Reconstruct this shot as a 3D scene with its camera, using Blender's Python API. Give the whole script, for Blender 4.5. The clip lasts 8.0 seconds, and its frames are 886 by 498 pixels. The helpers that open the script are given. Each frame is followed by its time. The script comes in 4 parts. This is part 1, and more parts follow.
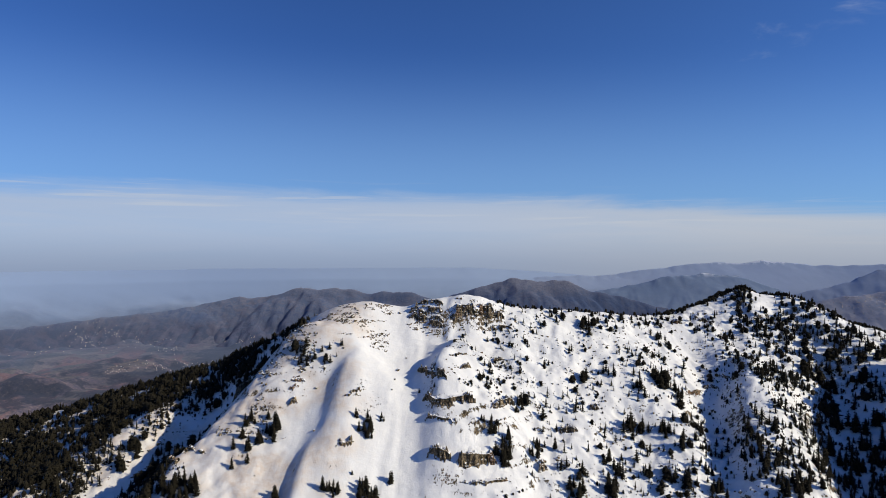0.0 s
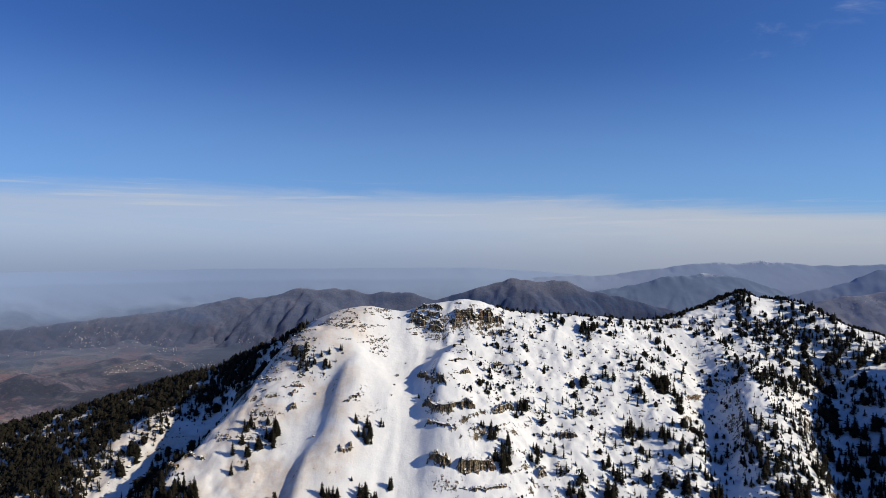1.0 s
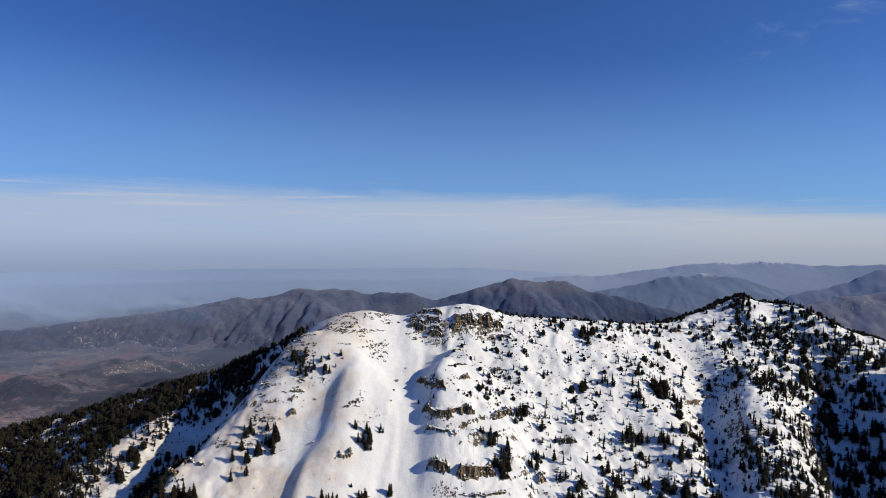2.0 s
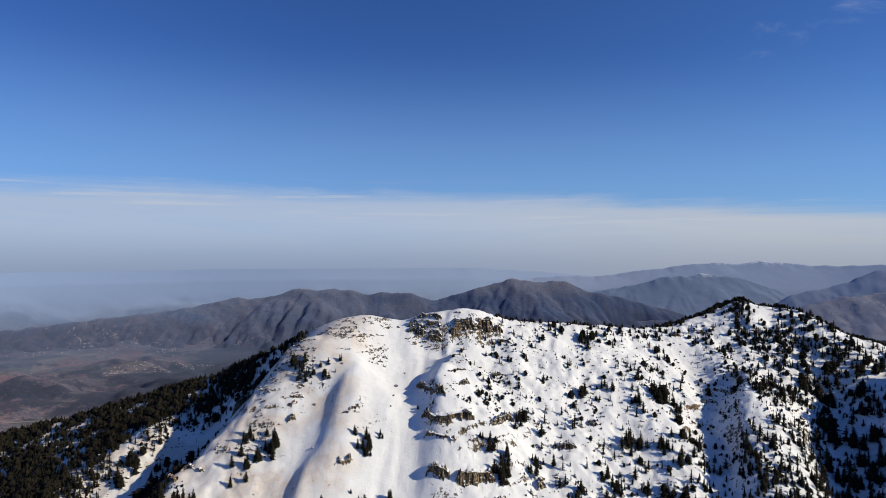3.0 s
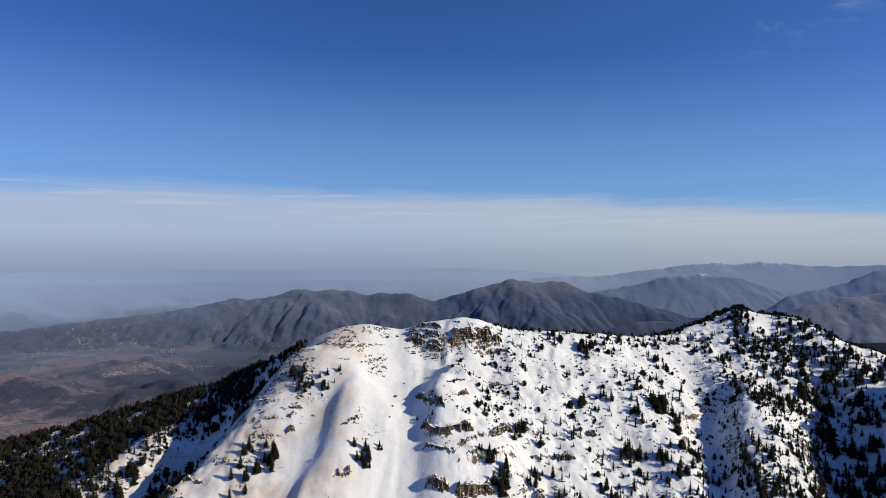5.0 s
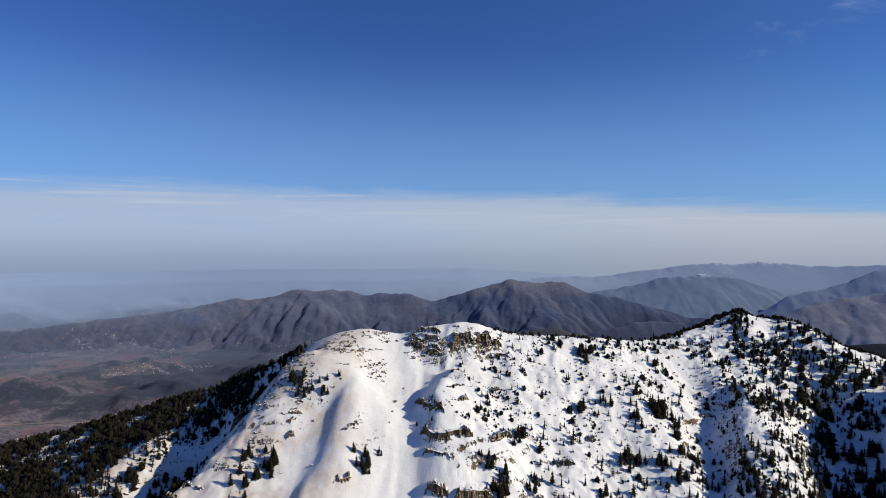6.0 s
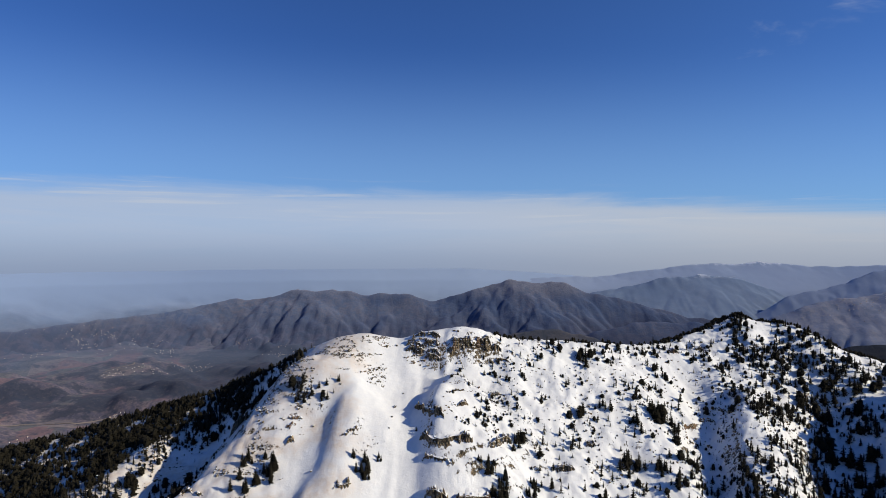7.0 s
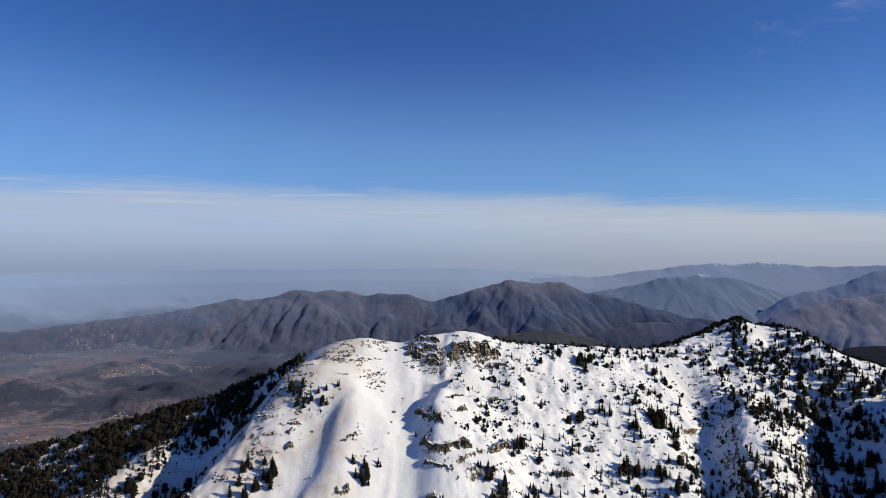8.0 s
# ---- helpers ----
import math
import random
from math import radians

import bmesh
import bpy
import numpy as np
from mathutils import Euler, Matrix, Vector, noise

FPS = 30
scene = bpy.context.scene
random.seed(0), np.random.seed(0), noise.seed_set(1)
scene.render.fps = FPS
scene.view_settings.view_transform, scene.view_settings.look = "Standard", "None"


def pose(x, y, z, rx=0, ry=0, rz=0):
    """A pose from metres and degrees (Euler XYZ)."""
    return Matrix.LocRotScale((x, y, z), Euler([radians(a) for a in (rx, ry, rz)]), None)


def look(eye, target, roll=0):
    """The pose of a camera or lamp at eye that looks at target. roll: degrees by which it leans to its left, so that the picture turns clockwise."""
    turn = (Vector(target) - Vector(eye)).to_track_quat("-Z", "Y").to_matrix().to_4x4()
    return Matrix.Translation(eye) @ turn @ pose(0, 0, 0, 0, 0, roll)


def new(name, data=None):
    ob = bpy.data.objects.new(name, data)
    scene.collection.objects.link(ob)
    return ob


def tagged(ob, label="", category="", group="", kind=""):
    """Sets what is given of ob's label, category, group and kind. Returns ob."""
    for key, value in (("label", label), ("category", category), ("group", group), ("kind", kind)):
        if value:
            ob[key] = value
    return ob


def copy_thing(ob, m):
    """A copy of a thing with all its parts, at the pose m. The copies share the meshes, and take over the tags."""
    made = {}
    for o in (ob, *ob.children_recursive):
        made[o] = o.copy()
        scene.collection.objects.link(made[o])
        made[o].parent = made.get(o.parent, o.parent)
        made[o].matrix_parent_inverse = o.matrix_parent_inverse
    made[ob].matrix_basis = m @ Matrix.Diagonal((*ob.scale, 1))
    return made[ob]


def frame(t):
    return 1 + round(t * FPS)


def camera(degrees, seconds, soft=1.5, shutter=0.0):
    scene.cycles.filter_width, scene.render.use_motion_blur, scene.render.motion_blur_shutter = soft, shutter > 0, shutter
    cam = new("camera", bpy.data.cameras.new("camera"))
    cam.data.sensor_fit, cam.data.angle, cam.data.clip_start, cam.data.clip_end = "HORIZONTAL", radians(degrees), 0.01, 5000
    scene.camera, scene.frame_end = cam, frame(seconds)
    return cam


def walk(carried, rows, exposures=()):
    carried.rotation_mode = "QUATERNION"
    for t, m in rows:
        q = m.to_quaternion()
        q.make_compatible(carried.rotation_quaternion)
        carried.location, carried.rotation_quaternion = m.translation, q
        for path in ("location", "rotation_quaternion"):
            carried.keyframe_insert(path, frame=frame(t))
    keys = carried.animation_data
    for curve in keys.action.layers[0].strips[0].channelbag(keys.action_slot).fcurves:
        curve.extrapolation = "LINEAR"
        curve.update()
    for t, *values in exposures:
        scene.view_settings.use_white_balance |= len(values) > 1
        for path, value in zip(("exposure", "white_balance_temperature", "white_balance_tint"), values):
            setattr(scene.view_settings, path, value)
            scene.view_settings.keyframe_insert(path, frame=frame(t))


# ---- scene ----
cam = camera(71.3, 8.0, 0.82)
PATH = [(t, pose(0, 0, 700 + 3.5 * t, 90 - 0.029 * t, 0, -0.039 * t)) for t in (0, 2, 4, 6, 8)]
walk(cam, PATH, [(0, 0.0), (8, 0.0)])

# ---- world and sun ----
SUN_EL, SUN_AZ = radians(28.5), radians(106)        # azimuth clockwise from +y
SUN_DIR = Vector((math.sin(SUN_AZ) * math.cos(SUN_EL), math.cos(SUN_AZ) * math.cos(SUN_EL), math.sin(SUN_EL)))


def nodes_of(owner):
    owner.use_nodes = True
    owner.node_tree.nodes.clear()
    return owner.node_tree


def add(nt, kind, inputs=None, **props):
    n = nt.nodes.new(kind)
    for k, v in props.items():
        setattr(n, k, v)
    for k, v in (inputs or {}).items():
        if isinstance(v, bpy.types.NodeSocket):
            nt.links.new(v, n.inputs[k])
        else:
            n.inputs[k].default_value = v
    return n


def fmath(nt, op, a, b=None, clamp=False):
    n = add(nt, "ShaderNodeMath", {0: a}, operation=op, use_clamp=clamp)
    if b is not None:
        if isinstance(b, bpy.types.NodeSocket):
            nt.links.new(b, n.inputs[1])
        else:
            n.inputs[1].default_value = b
    return n.outputs[0]


def ramp(nt, value, lo, hi, a=0.0, b=1.0):
    n = add(nt, "ShaderNodeMapRange", {"Value": value, "From Min": lo, "From Max": hi, "To Min": a, "To Max": b},
            interpolation_type="SMOOTHSTEP")
    return n.outputs[0]


def mixc(nt, fac, a, b, blend="MIX"):
    n = add(nt, "ShaderNodeMix", data_type="RGBA", blend_type=blend)
    for k, v in ((0, fac), (6, a), (7, b)):
        if isinstance(v, bpy.types.NodeSocket):
            nt.links.new(v, n.inputs[k])
        else:
            n.inputs[k].default_value = v if k == 0 else (*v, 1)
    return n.outputs[2]


def fnoise(nt, vec, scale, detail=4, rough=0.55, dist=0.0):
    return add(nt, "ShaderNodeTexNoise", {"Vector": vec, "Scale": scale, "Detail": detail, "Roughness": rough, "Distortion": dist}).outputs["Fac"]


def build_world():
    w = bpy.data.worlds.new("sky")
    scene.world = w
    nt = nodes_of(w)
    sky = add(nt, "ShaderNodeTexSky", sky_type="NISHITA", sun_disc=False, sun_elevation=SUN_EL, sun_rotation=SUN_AZ,
              altitude=1800, air_density=1.0, dust_density=0.6, ozone_density=3.0)
    co = add(nt, "ShaderNodeTexCoord").outputs["Generated"]
    xyz = add(nt, "ShaderNodeSeparateXYZ", {0: co})
    up = xyz.outputs["Z"]
    east = ramp(nt, xyz.outputs["X"], -0.25, 0.55)
    blue = mixc(nt, 1.0, sky.outputs[0], mixc(nt, east, (0.40, 0.68, 1.2), (0.48, 0.79, 1.32)), "MULTIPLY")
    # veil of thin high cloud over the horizon, its upper edge sloping gently, above a haze layer
    ahead = fmath(nt, "MULTIPLY", fmath(nt, "ABSOLUTE", xyz.outputs["Y"]), 0.0825)
    tilt = fmath(nt, "ADD", fmath(nt, "SUBTRACT", up, ahead), fmath(nt, "MULTIPLY", xyz.outputs["X"], 0.030))
    wide = add(nt, "ShaderNodeMapping", {"Vector": co, "Scale": (1.0, 1.0, 11.0)}).outputs[0]
    wisp = fnoise(nt, wide, 3.0, 7, 0.62, 0.5)
    thin = fnoise(nt, add(nt, "ShaderNodeMapping", {"Vector": co, "Scale": (1.0, 1.0, 26.0), "Rotation": (0, 0.045, 0)}).outputs[0], 4.0, 6, 0.6, 0.3)
    edge = fmath(nt, "ADD", tilt, fmath(nt, "MULTIPLY", fmath(nt, "SUBTRACT", wisp, 0.5), 0.058))
    veil = fmath(nt, "MULTIPLY", ramp(nt, edge, 0.015, -0.020), ramp(nt, wisp, 0.2, 0.65, 0.78, 0.97))
    glow = ramp(nt, tilt, 0.24, -0.02, 0.0, 0.45)
    c = mixc(nt, glow, blue, (3.2, 5.7, 9.2))
    c = mixc(nt, fmath(nt, "MULTIPLY", ramp(nt, thin, 0.56, 0.72, 0, 0.45), ramp(nt, tilt, 0.03, 0.0)), c, (6.8, 7.2, 7.9))
    c = mixc(nt, veil, c, mixc(nt, east, (5.1, 6.2, 8.2), (6.1, 6.6, 7.5)))
    c = mixc(nt, fmath(nt, "MULTIPLY", ramp(nt, thin, 0.5, 0.7, 0, 0.35), fmath(nt, "MULTIPLY", veil, ramp(nt, edge, -0.06, -0.015))), c, (7.4, 7.6, 7.9))
    haze = ramp(nt, up, 0.042, -0.048)
    c = mixc(nt, haze, c, mixc(nt, east, (3.2, 4.0, 5.7), (3.95, 4.5, 5.65)))
    high = add(nt, "ShaderNodeMapping", {"Vector": co, "Scale": (1.2, 1.2, 5.0), "Rotation": (0, 0.25, 0), "Location": (-0.12, 0.06, 0.03)}).outputs[0]
    cirrus = ramp(nt, fnoise(nt, high, 2.6, 6, 0.65, 0.6), 0.595, 0.84, 0.0, 0.5)
    c = mixc(nt, fmath(nt, "MULTIPLY", fmath(nt, "MULTIPLY", cirrus, ramp(nt, xyz.outputs["X"], 0.3, 0.48)), ramp(nt, up, 0.2, 0.34)), c, (6.5, 7.2, 8.6))
    bg = add(nt, "ShaderNodeBackground", {"Color": c, "Strength": 0.08})
    nt.links.new(bg.outputs[0], add(nt, "ShaderNodeOutputWorld").inputs[0])


build_world()
sun = new("sun", bpy.data.lights.new("sun", "SUN"))
sun.data.energy, sun.data.angle, sun.data.color = 4.45, radians(0.6), (1.0, 0.91, 0.71)
sun.matrix_world = look(tuple(SUN_DIR * 50), (0, 0, 0))
sun.location = (0, 0, 1500)

# ---- terrain shape ----
def lattice(ix, iy, seed):
    h = (ix.astype(np.int64) * 374761393 + iy.astype(np.int64) * 668265263 + seed * 974634777) & 0xFFFFFFFF
    h = ((h ^ (h >> 13)) * 1274126177) & 0xFFFFFFFF
    return ((h ^ (h >> 16)) & 0xFFFF) / 65535.0


def vnoise(x, y, seed=0):
    ix, iy = np.floor(x), np.floor(y)
    fx, fy = x - ix, y - iy
    fx, fy = fx * fx * fx * (fx * (fx * 6 - 15) + 10), fy * fy * fy * (fy * (fy * 6 - 15) + 10)
    a, b = lattice(ix, iy, seed), lattice(ix + 1, iy, seed)
    c, d = lattice(ix, iy + 1, seed), lattice(ix + 1, iy + 1, seed)
    return (a + (b - a) * fx) * (1 - fy) + (c + (d - c) * fx) * fy


def fbm(x, y, size, octaves=4, seed=0, rough=0.5):
    """Fractal noise of about -1 to 1, whose largest features are size metres."""
    v, amp, tot = 0, 1.0, 0.0
    for o in range(octaves):
        a = 0.7 * o + 0.4
        xr, yr = x * math.cos(a) - y * math.sin(a), x * math.sin(a) + y * math.cos(a)
        v = v + amp * (2 * vnoise(xr / size * 2 ** o + 17.3 * o, yr / size * 2 ** o + 9.1 * o, seed + o) - 1)
        tot += amp
        amp *= rough
    return v / tot * 1.5


def smooth(a, lo, hi):
    t = np.clip((a - lo) / (hi - lo), 0, 1)
    return t * t * (3 - 2 * t)


def soft_interp(x, xs, ys, w):
    """Linear interpolation with its corners rounded over w metres."""
    return sum(np.interp(x + w * k, xs, ys) * g for k, g in ((-1, 0.25), (-0.5, 0.15), (0, 0.2), (0.5, 0.15), (1, 0.25)))


# the crest: x, y, z
CREST = np.array([(-900, 560, 330), (-600, 520, 455), (-348, 485, 562), (-307, 490, 571), (-262, 490, 584), (-216, 488, 598), (-170, 484, 612),
                  (-118, 455, 637), (-90, 441, 653), (-74, 440, 660), (-54, 443, 663), (-34, 447, 659), (-25, 448, 658), (-16, 444, 663),
                  (6, 442, 666), (18, 441, 668), (35, 444, 663), (48, 450, 658), (90, 458, 654), (117, 465, 652), (162, 485, 647),
                  (190, 500, 649), (217, 510, 656), (248, 520, 668), (267, 515, 662), (286, 508, 661), (302, 495, 654), (318, 485, 642),
                  (344, 480, 635), (600, 470, 520), (900, 480, 350)], float)
# mean fall of the face in front of the crest: x, slope
FALL = np.array([(-900, .25), (-350, .30), (-187, .31), (-150, .45), (-120, .56), (-97, .68), (-70, .75), (-30, .78), (0, .80), (50, .80),
                 (110, .72), (150, .64), (180, .52), (230, .50), (272, .64), (310, .55), (400, .5), (900, .4)], float)
# ribs and gullies: height, width to the left, width to the right, then the line down the face
LINES = [
    (-1.3, 20, 9, [(-25, 452), (-26, 416), (-21, 390), (-16, 370), (-12, 346), (-8, 300)]),      # avalanche chute
    (8.0, 12, 25, [(-46, 405), (-60, 374), (-66, 360), (-74, 342), (-80, 300)]),                  # bare snow rib
    (-4.2, 18, 10, [(-62, 400), (-75, 363), (-86, 340), (-96, 300)]),                              # gully beside it
    (-11.0, 20, 14, [(-120, 446), (-146, 424), (-160, 404), (-176, 383), (-194, 355), (-207, 310)]),  # shaded trough
    (16.0, 13, 38, [(-96, 434), (-101, 417), (-107, 404), (-121, 383), (-139, 350), (-152, 310)]),   # stony rib
    (6.5, 18, 12, [(-188, 442), (-199, 416), (-217, 393), (-240, 362), (-256, 325)]),                          # wooded spur
    (11.5, 10, 28, [(13, 412), (10, 404), (5, 396), (1, 383)]),                                      # knob over the chute
    (4.5, 13, 34, [(12, 400), (5, 387), (3, 371), (3, 353), (5, 310)]),                          # ledged rib
    (-3.0, 14, 14, [(57, 445), (61, 404), (65, 372), (62, 310)]),
    (4.0, 18, 12, [(125, 463), (138, 418), (143, 394), (150, 367), (152, 310)]),
    (-7.0, 14, 11, [(181, 470), (179, 440), (173, 408), (163, 364), (153, 310)]),                 # shaded gully
    (11.0, 9, 24, [(214, 440), (205, 418), (194, 394), (183, 366), (162, 310)]),                   # wooded rib
    (-7.0, 15, 15, [(280, 455), (266, 425), (242, 375), (214, 310)]),
    (2.6, 14, 17, [(-38, 402), (-44, 378), (-48, 356), (-50, 340), (-52, 300)]),                    # bulge between the bare rib and the chute
    (55.0, 25, 30, [(374, 430), (345, 400), (320, 375), (287, 330), (258, 280)]),                 # neighbouring ridge beyond the view, shaped to shade the eastern hollow
]


def along(x, y, line):
    """Distance from a line, how far it lies to the +x side (-1 to 1), and the way along it, 0 to 1."""
    best = np.full(np.shape(x), 1e9)
    side, way = np.zeros(np.shape(x)), np.zeros(np.shape(x))
    n = len(line) - 1
    for i in range(n):
        (ax, ay), (bx, by) = line[i], line[i + 1]
        ux, uy = bx - ax, by - ay
        t = np.clip(((x - ax) * ux + (y - ay) * uy) / (ux * ux + uy * uy), 0, 1)
        dx, dy = x - ax - t * ux, y - ay - t * uy
        d = np.hypot(dx, dy)
        near = d < best
        best = np.where(near, d, best)
        side = np.where(near, dx / (d + 0.5), side)
        way = np.where(near, (i + t) / n, way)
    return best, side, way


def height(x, y):
    x, y = np.asarray(x, float), np.asarray(y, float)
    yc = soft_interp(x, CREST[:, 0], CREST[:, 1], 12)
    zc = soft_interp(x, CREST[:, 0], CREST[:, 2], 5)
    s = soft_interp(x, FALL[:, 0], FALL[:, 1], 25)
    d = yc - y
    zc = zc + (soft_interp(x, CREST[:, 0], CREST[:, 2], 45) - zc) * smooth(d, 8, 75)     # the skyline's knobs die out down the face
    front = s * (np.sqrt(np.maximum(d, 0) ** 2 + 49) - 7)
    front = np.where(front > 110, 110 + (front - 110) * 0.75, front)
    back = 0.62 * (np.sqrt(np.minimum(d, 0) ** 2 + 36) - 6)
    z = zc - front - back
    # broken cliffs under the two summit knobs, with a snow gap between them
    knob = np.exp(-((x - 11 - 0.1 * d) / 32) ** 6)
    cliff = np.clip(np.exp(-((x + 11) / 11) ** 4) + np.exp(-((x - 25 - 0.15 * d) / 18) ** 4), 0, 1)
    jag = 3.0 * fbm(x, y * 0.4, 9, 3, 91)
    z = z - 12.5 * knob * smooth(d + 0.5 * jag, 1.5, 22 + 8 * np.exp(-((x - 3.5) / 3.5) ** 2)) * (1 - smooth(d, 20, 88))
    z = z - 1.9 * np.exp(-((x - 3.5 + 0.05 * d) / 2.8) ** 2) * smooth(d, -3, 6) * (1 - smooth(d, 14, 26))
    band = (z + 0.06 * x + 1.1 * fbm(x, y, 12, 2, 93)) / 3.6
    z = z + 0.45 * cliff * smooth(d, 2, 5) * (1 - smooth(d, 14, 20)) * 3.6 * (np.floor(band) + smooth(band - np.floor(band), 0.5, 0.95) - band)
    fade = smooth(d, 4, 30)
    rough = 0.35 + 0.9 * smooth(np.abs(x + 45), 35, 70)        # the chute and the bare rib are smooth
    # slides have swept the eastern gully smooth and left furrows down it, and down the chute
    slide = np.exp(-((x - 184 + 0.15 * d) / 19) ** 2) * smooth(d, 10, 26) * (1 - smooth(d, 85, 120))
    rough = rough * (1 - 0.6 * slide)
    wx, wy = x + 5.5 * fbm(x, y, 42, 3, 77), y + 5.5 * fbm(x, y, 42, 3, 87)
    for h, wl, wr, line in LINES:
        sd, side, way = along(wx, wy, line) if h < 40 else along(x, y, line)
        w = wl + (wr - wl) * smooth(side, -0.8, 0.8)
        ends = smooth(way, -0.001, 0.22)
        z = z + h * np.exp(-(sd / w) ** 2 / (1 + 0.12 * np.abs(sd / w))) * ends
    z = z + fade * (2.0 * fbm(x, y, 55, 3, 3) + 1.2 * rough * fbm(x, y, 17, 3, 7)) + (0.55 + 0.25 * smooth(x, 20, 60)) * rough * fbm(x, y, 5.0, 3, 11, 0.6)
    z = z - 3.4 * np.exp(-((x - 3) / 13) ** 2) * (1 - smooth(y, 318, 339))      # the ledged rib ends above an apron of snow
    z = z - 3.4 * np.exp(-((x + 24) / 13) ** 2) * np.exp(-((y - 408) / 17) ** 2) * smooth(d, 8, 24)       # head of the chute
    crown = np.exp(-((x - 196) / 19) ** 2) * np.exp(-((d - 16) / 13) ** 2)
    z = z + 2.6 * crown * fbm(x, y, 8, 3, 101, 0.6)
    z = z + 1.9 * slide * fbm(x - 0.38 * d, d * 0.05, 6.5, 2, 95)
    z = z + 0.32 * np.exp(-((x + 17 + 0.1 * d) / 13) ** 4) * smooth(d, 10, 30) * fbm(x + 0.12 * d, d * 0.07, 4.5, 2, 97)
    # rock ledges across the ribs
    ledge = np.exp(-((x - 24 - 0.10 * (440 - y)) / 33) ** 2) * smooth(d, 22, 50) + 0.5 * np.exp(-((x + 103 + 0.15 * (440 - y)) / 20) ** 2) * smooth(d, 25, 50)
    ledge = np.clip(ledge, 0, 1) * smooth(fbm(x, y, 24, 2, 31), -0.45, 0.25)
    ledge = ledge + 0.5 * smooth(np.abs(x + 40), 150, 200) * smooth(fbm(x, y, 20, 2, 33), 0.1, 0.6) * smooth(d, 10, 40)
    q = (z + 3.4 * fbm(x, y, 34, 3, 21)) / 8.2
    f = q - np.floor(q)
    step = np.floor(q) + smooth(f, 0.55, 0.98)
    z = z + 0.62 * ledge * (1 - 0.6 * np.exp(-((x - 22) / 45) ** 4)) * (step - q) * 8.2
    floor_z = 80 + 30 * fbm(x, y, 300, 3, 5)
    return np.maximum(z, floor_z - 60)


def erode(z, cell, rounds, strength, soften=0.06):
    """Running water cuts branching ravines into a height grid; its rim stays as it is."""
    ny, nx = z.shape
    n = ny * nx
    ids = np.arange(n).reshape(ny, nx)
    steps = [(dy, dx) for dy in (-1, 0, 1) for dx in (-1, 0, 1) if dy or dx]
    for _ in range(rounds):
        p = np.pad(z, 1, mode="edge")
        pid = np.pad(ids, 1, mode="edge")
        best, rec = np.zeros((ny, nx)), ids.copy()
        for dy, dx in steps:
            drop = (z - p[1 + dy:1 + dy + ny, 1 + dx:1 + dx + nx]) / math.hypot(dx, dy)
            to = drop > best
            best = np.where(to, drop, best)
            rec = np.where(to, pid[1 + dy:1 + dy + ny, 1 + dx:1 + dx + nx], rec)
        rec[0], rec[-1], rec[:, 0], rec[:, -1] = ids[0], ids[-1], ids[:, 0], ids[:, -1]
        rec = rec.ravel()
        depth, jump = (rec != np.arange(n)).astype(int), rec
        for _ in range(12):
            depth, jump = depth + depth[jump], jump[jump]
        order = np.argsort(depth, kind="stable")
        levels = np.split(order, np.searchsorted(depth[order], np.arange(1, depth.max() + 1)))
        area = np.ones(n)
        for lv in levels[:0:-1]:
            np.add.at(area, rec[lv], area[lv])
        flat = z.ravel().copy()
        f = strength * np.sqrt(area) * 8.0 / cell
        for lv in levels[1:]:
            flat[lv] = (flat[lv] + f[lv] * flat[rec[lv]]) / (1 + f[lv])
        z = flat.reshape(ny, nx)
        p = np.pad(z, 1, mode="edge")
        z = z + soften * (p[:-2, 1:-1] + p[2:, 1:-1] + p[1:-1, :-2] + p[1:-1, 2:] - 4 * z)
    return z


def sampled(x, y, x0, y0, cell, grid):
    """Heights between the points of a grid."""
    u, v = np.clip((x - x0) / cell, 0, grid.shape[1] - 1.001), np.clip((y - y0) / cell, 0, grid.shape[0] - 1.001)
    i, j = u.astype(int), v.astype(int)
    u, v = u - i, v - j
    return (grid[j, i] * (1 - u) + grid[j, i + 1] * u) * (1 - v) + (grid[j + 1, i] * (1 - u) + grid[j + 1, i + 1] * u) * v


# rounded hills on the valley floor: x, y, radius, height
HILLS = [(-1500, 2330, 110, 24), (-1395, 2345, 75, 16), (-1465, 2115, 50, 20), (-1035, 2340, 80, 32), (-1290, 2235, 70, 16), (-1980, 3080, 150, 24), (-1790, 3060, 130, 20), (-1180, 2480, 110, 18)]


def valley_base(x, y):
    """The valley round the mountain and the plain, raised to fit the camera's horizon."""
    x, y = np.asarray(x, float), np.asarray(y, float)
    r = np.hypot(x, y)
    east = smooth(x, 0, 400) * smooth(y, 0, 800)
    bowl = np.interp(r + (y - r) * east, [0, 1500, 2680, 3220, 4000, 4259, 4500, 4700, 4900], [60, 80, 114, 136, 180, 215, 330, 470, 560])
    hills = 0.75 * fbm(x, y, 620, 4, 51, 0.5) + 0.45 * np.clip(fbm(x, y, 240, 4, 57), -0.15, 1) + 0.3 * (0.4 - np.abs(fbm(x, y, 380, 4, 59)))
    knolls = 58 * np.clip(fbm(x, y, 260, 3, 63, 0.4), -0.2, 1) * smooth(r, 900, 1600) * (1 - smooth(r, 2900, 3400))
    for hx, hy, hr, hh in HILLS:
        away = np.hypot(x - hx, 0.85 * (y - hy)) + 0.25 * hr * fbm(x, y, 90, 2, 67)
        bowl = bowl + hh * np.exp(-np.clip(away / hr, 0, 9) ** 2.4)
    return bowl + knolls + 80 * np.clip(hills, -0.3, 1.2) * smooth(r, 300, 1500) * (1 - 0.93 * smooth(r, 4200, 4680))


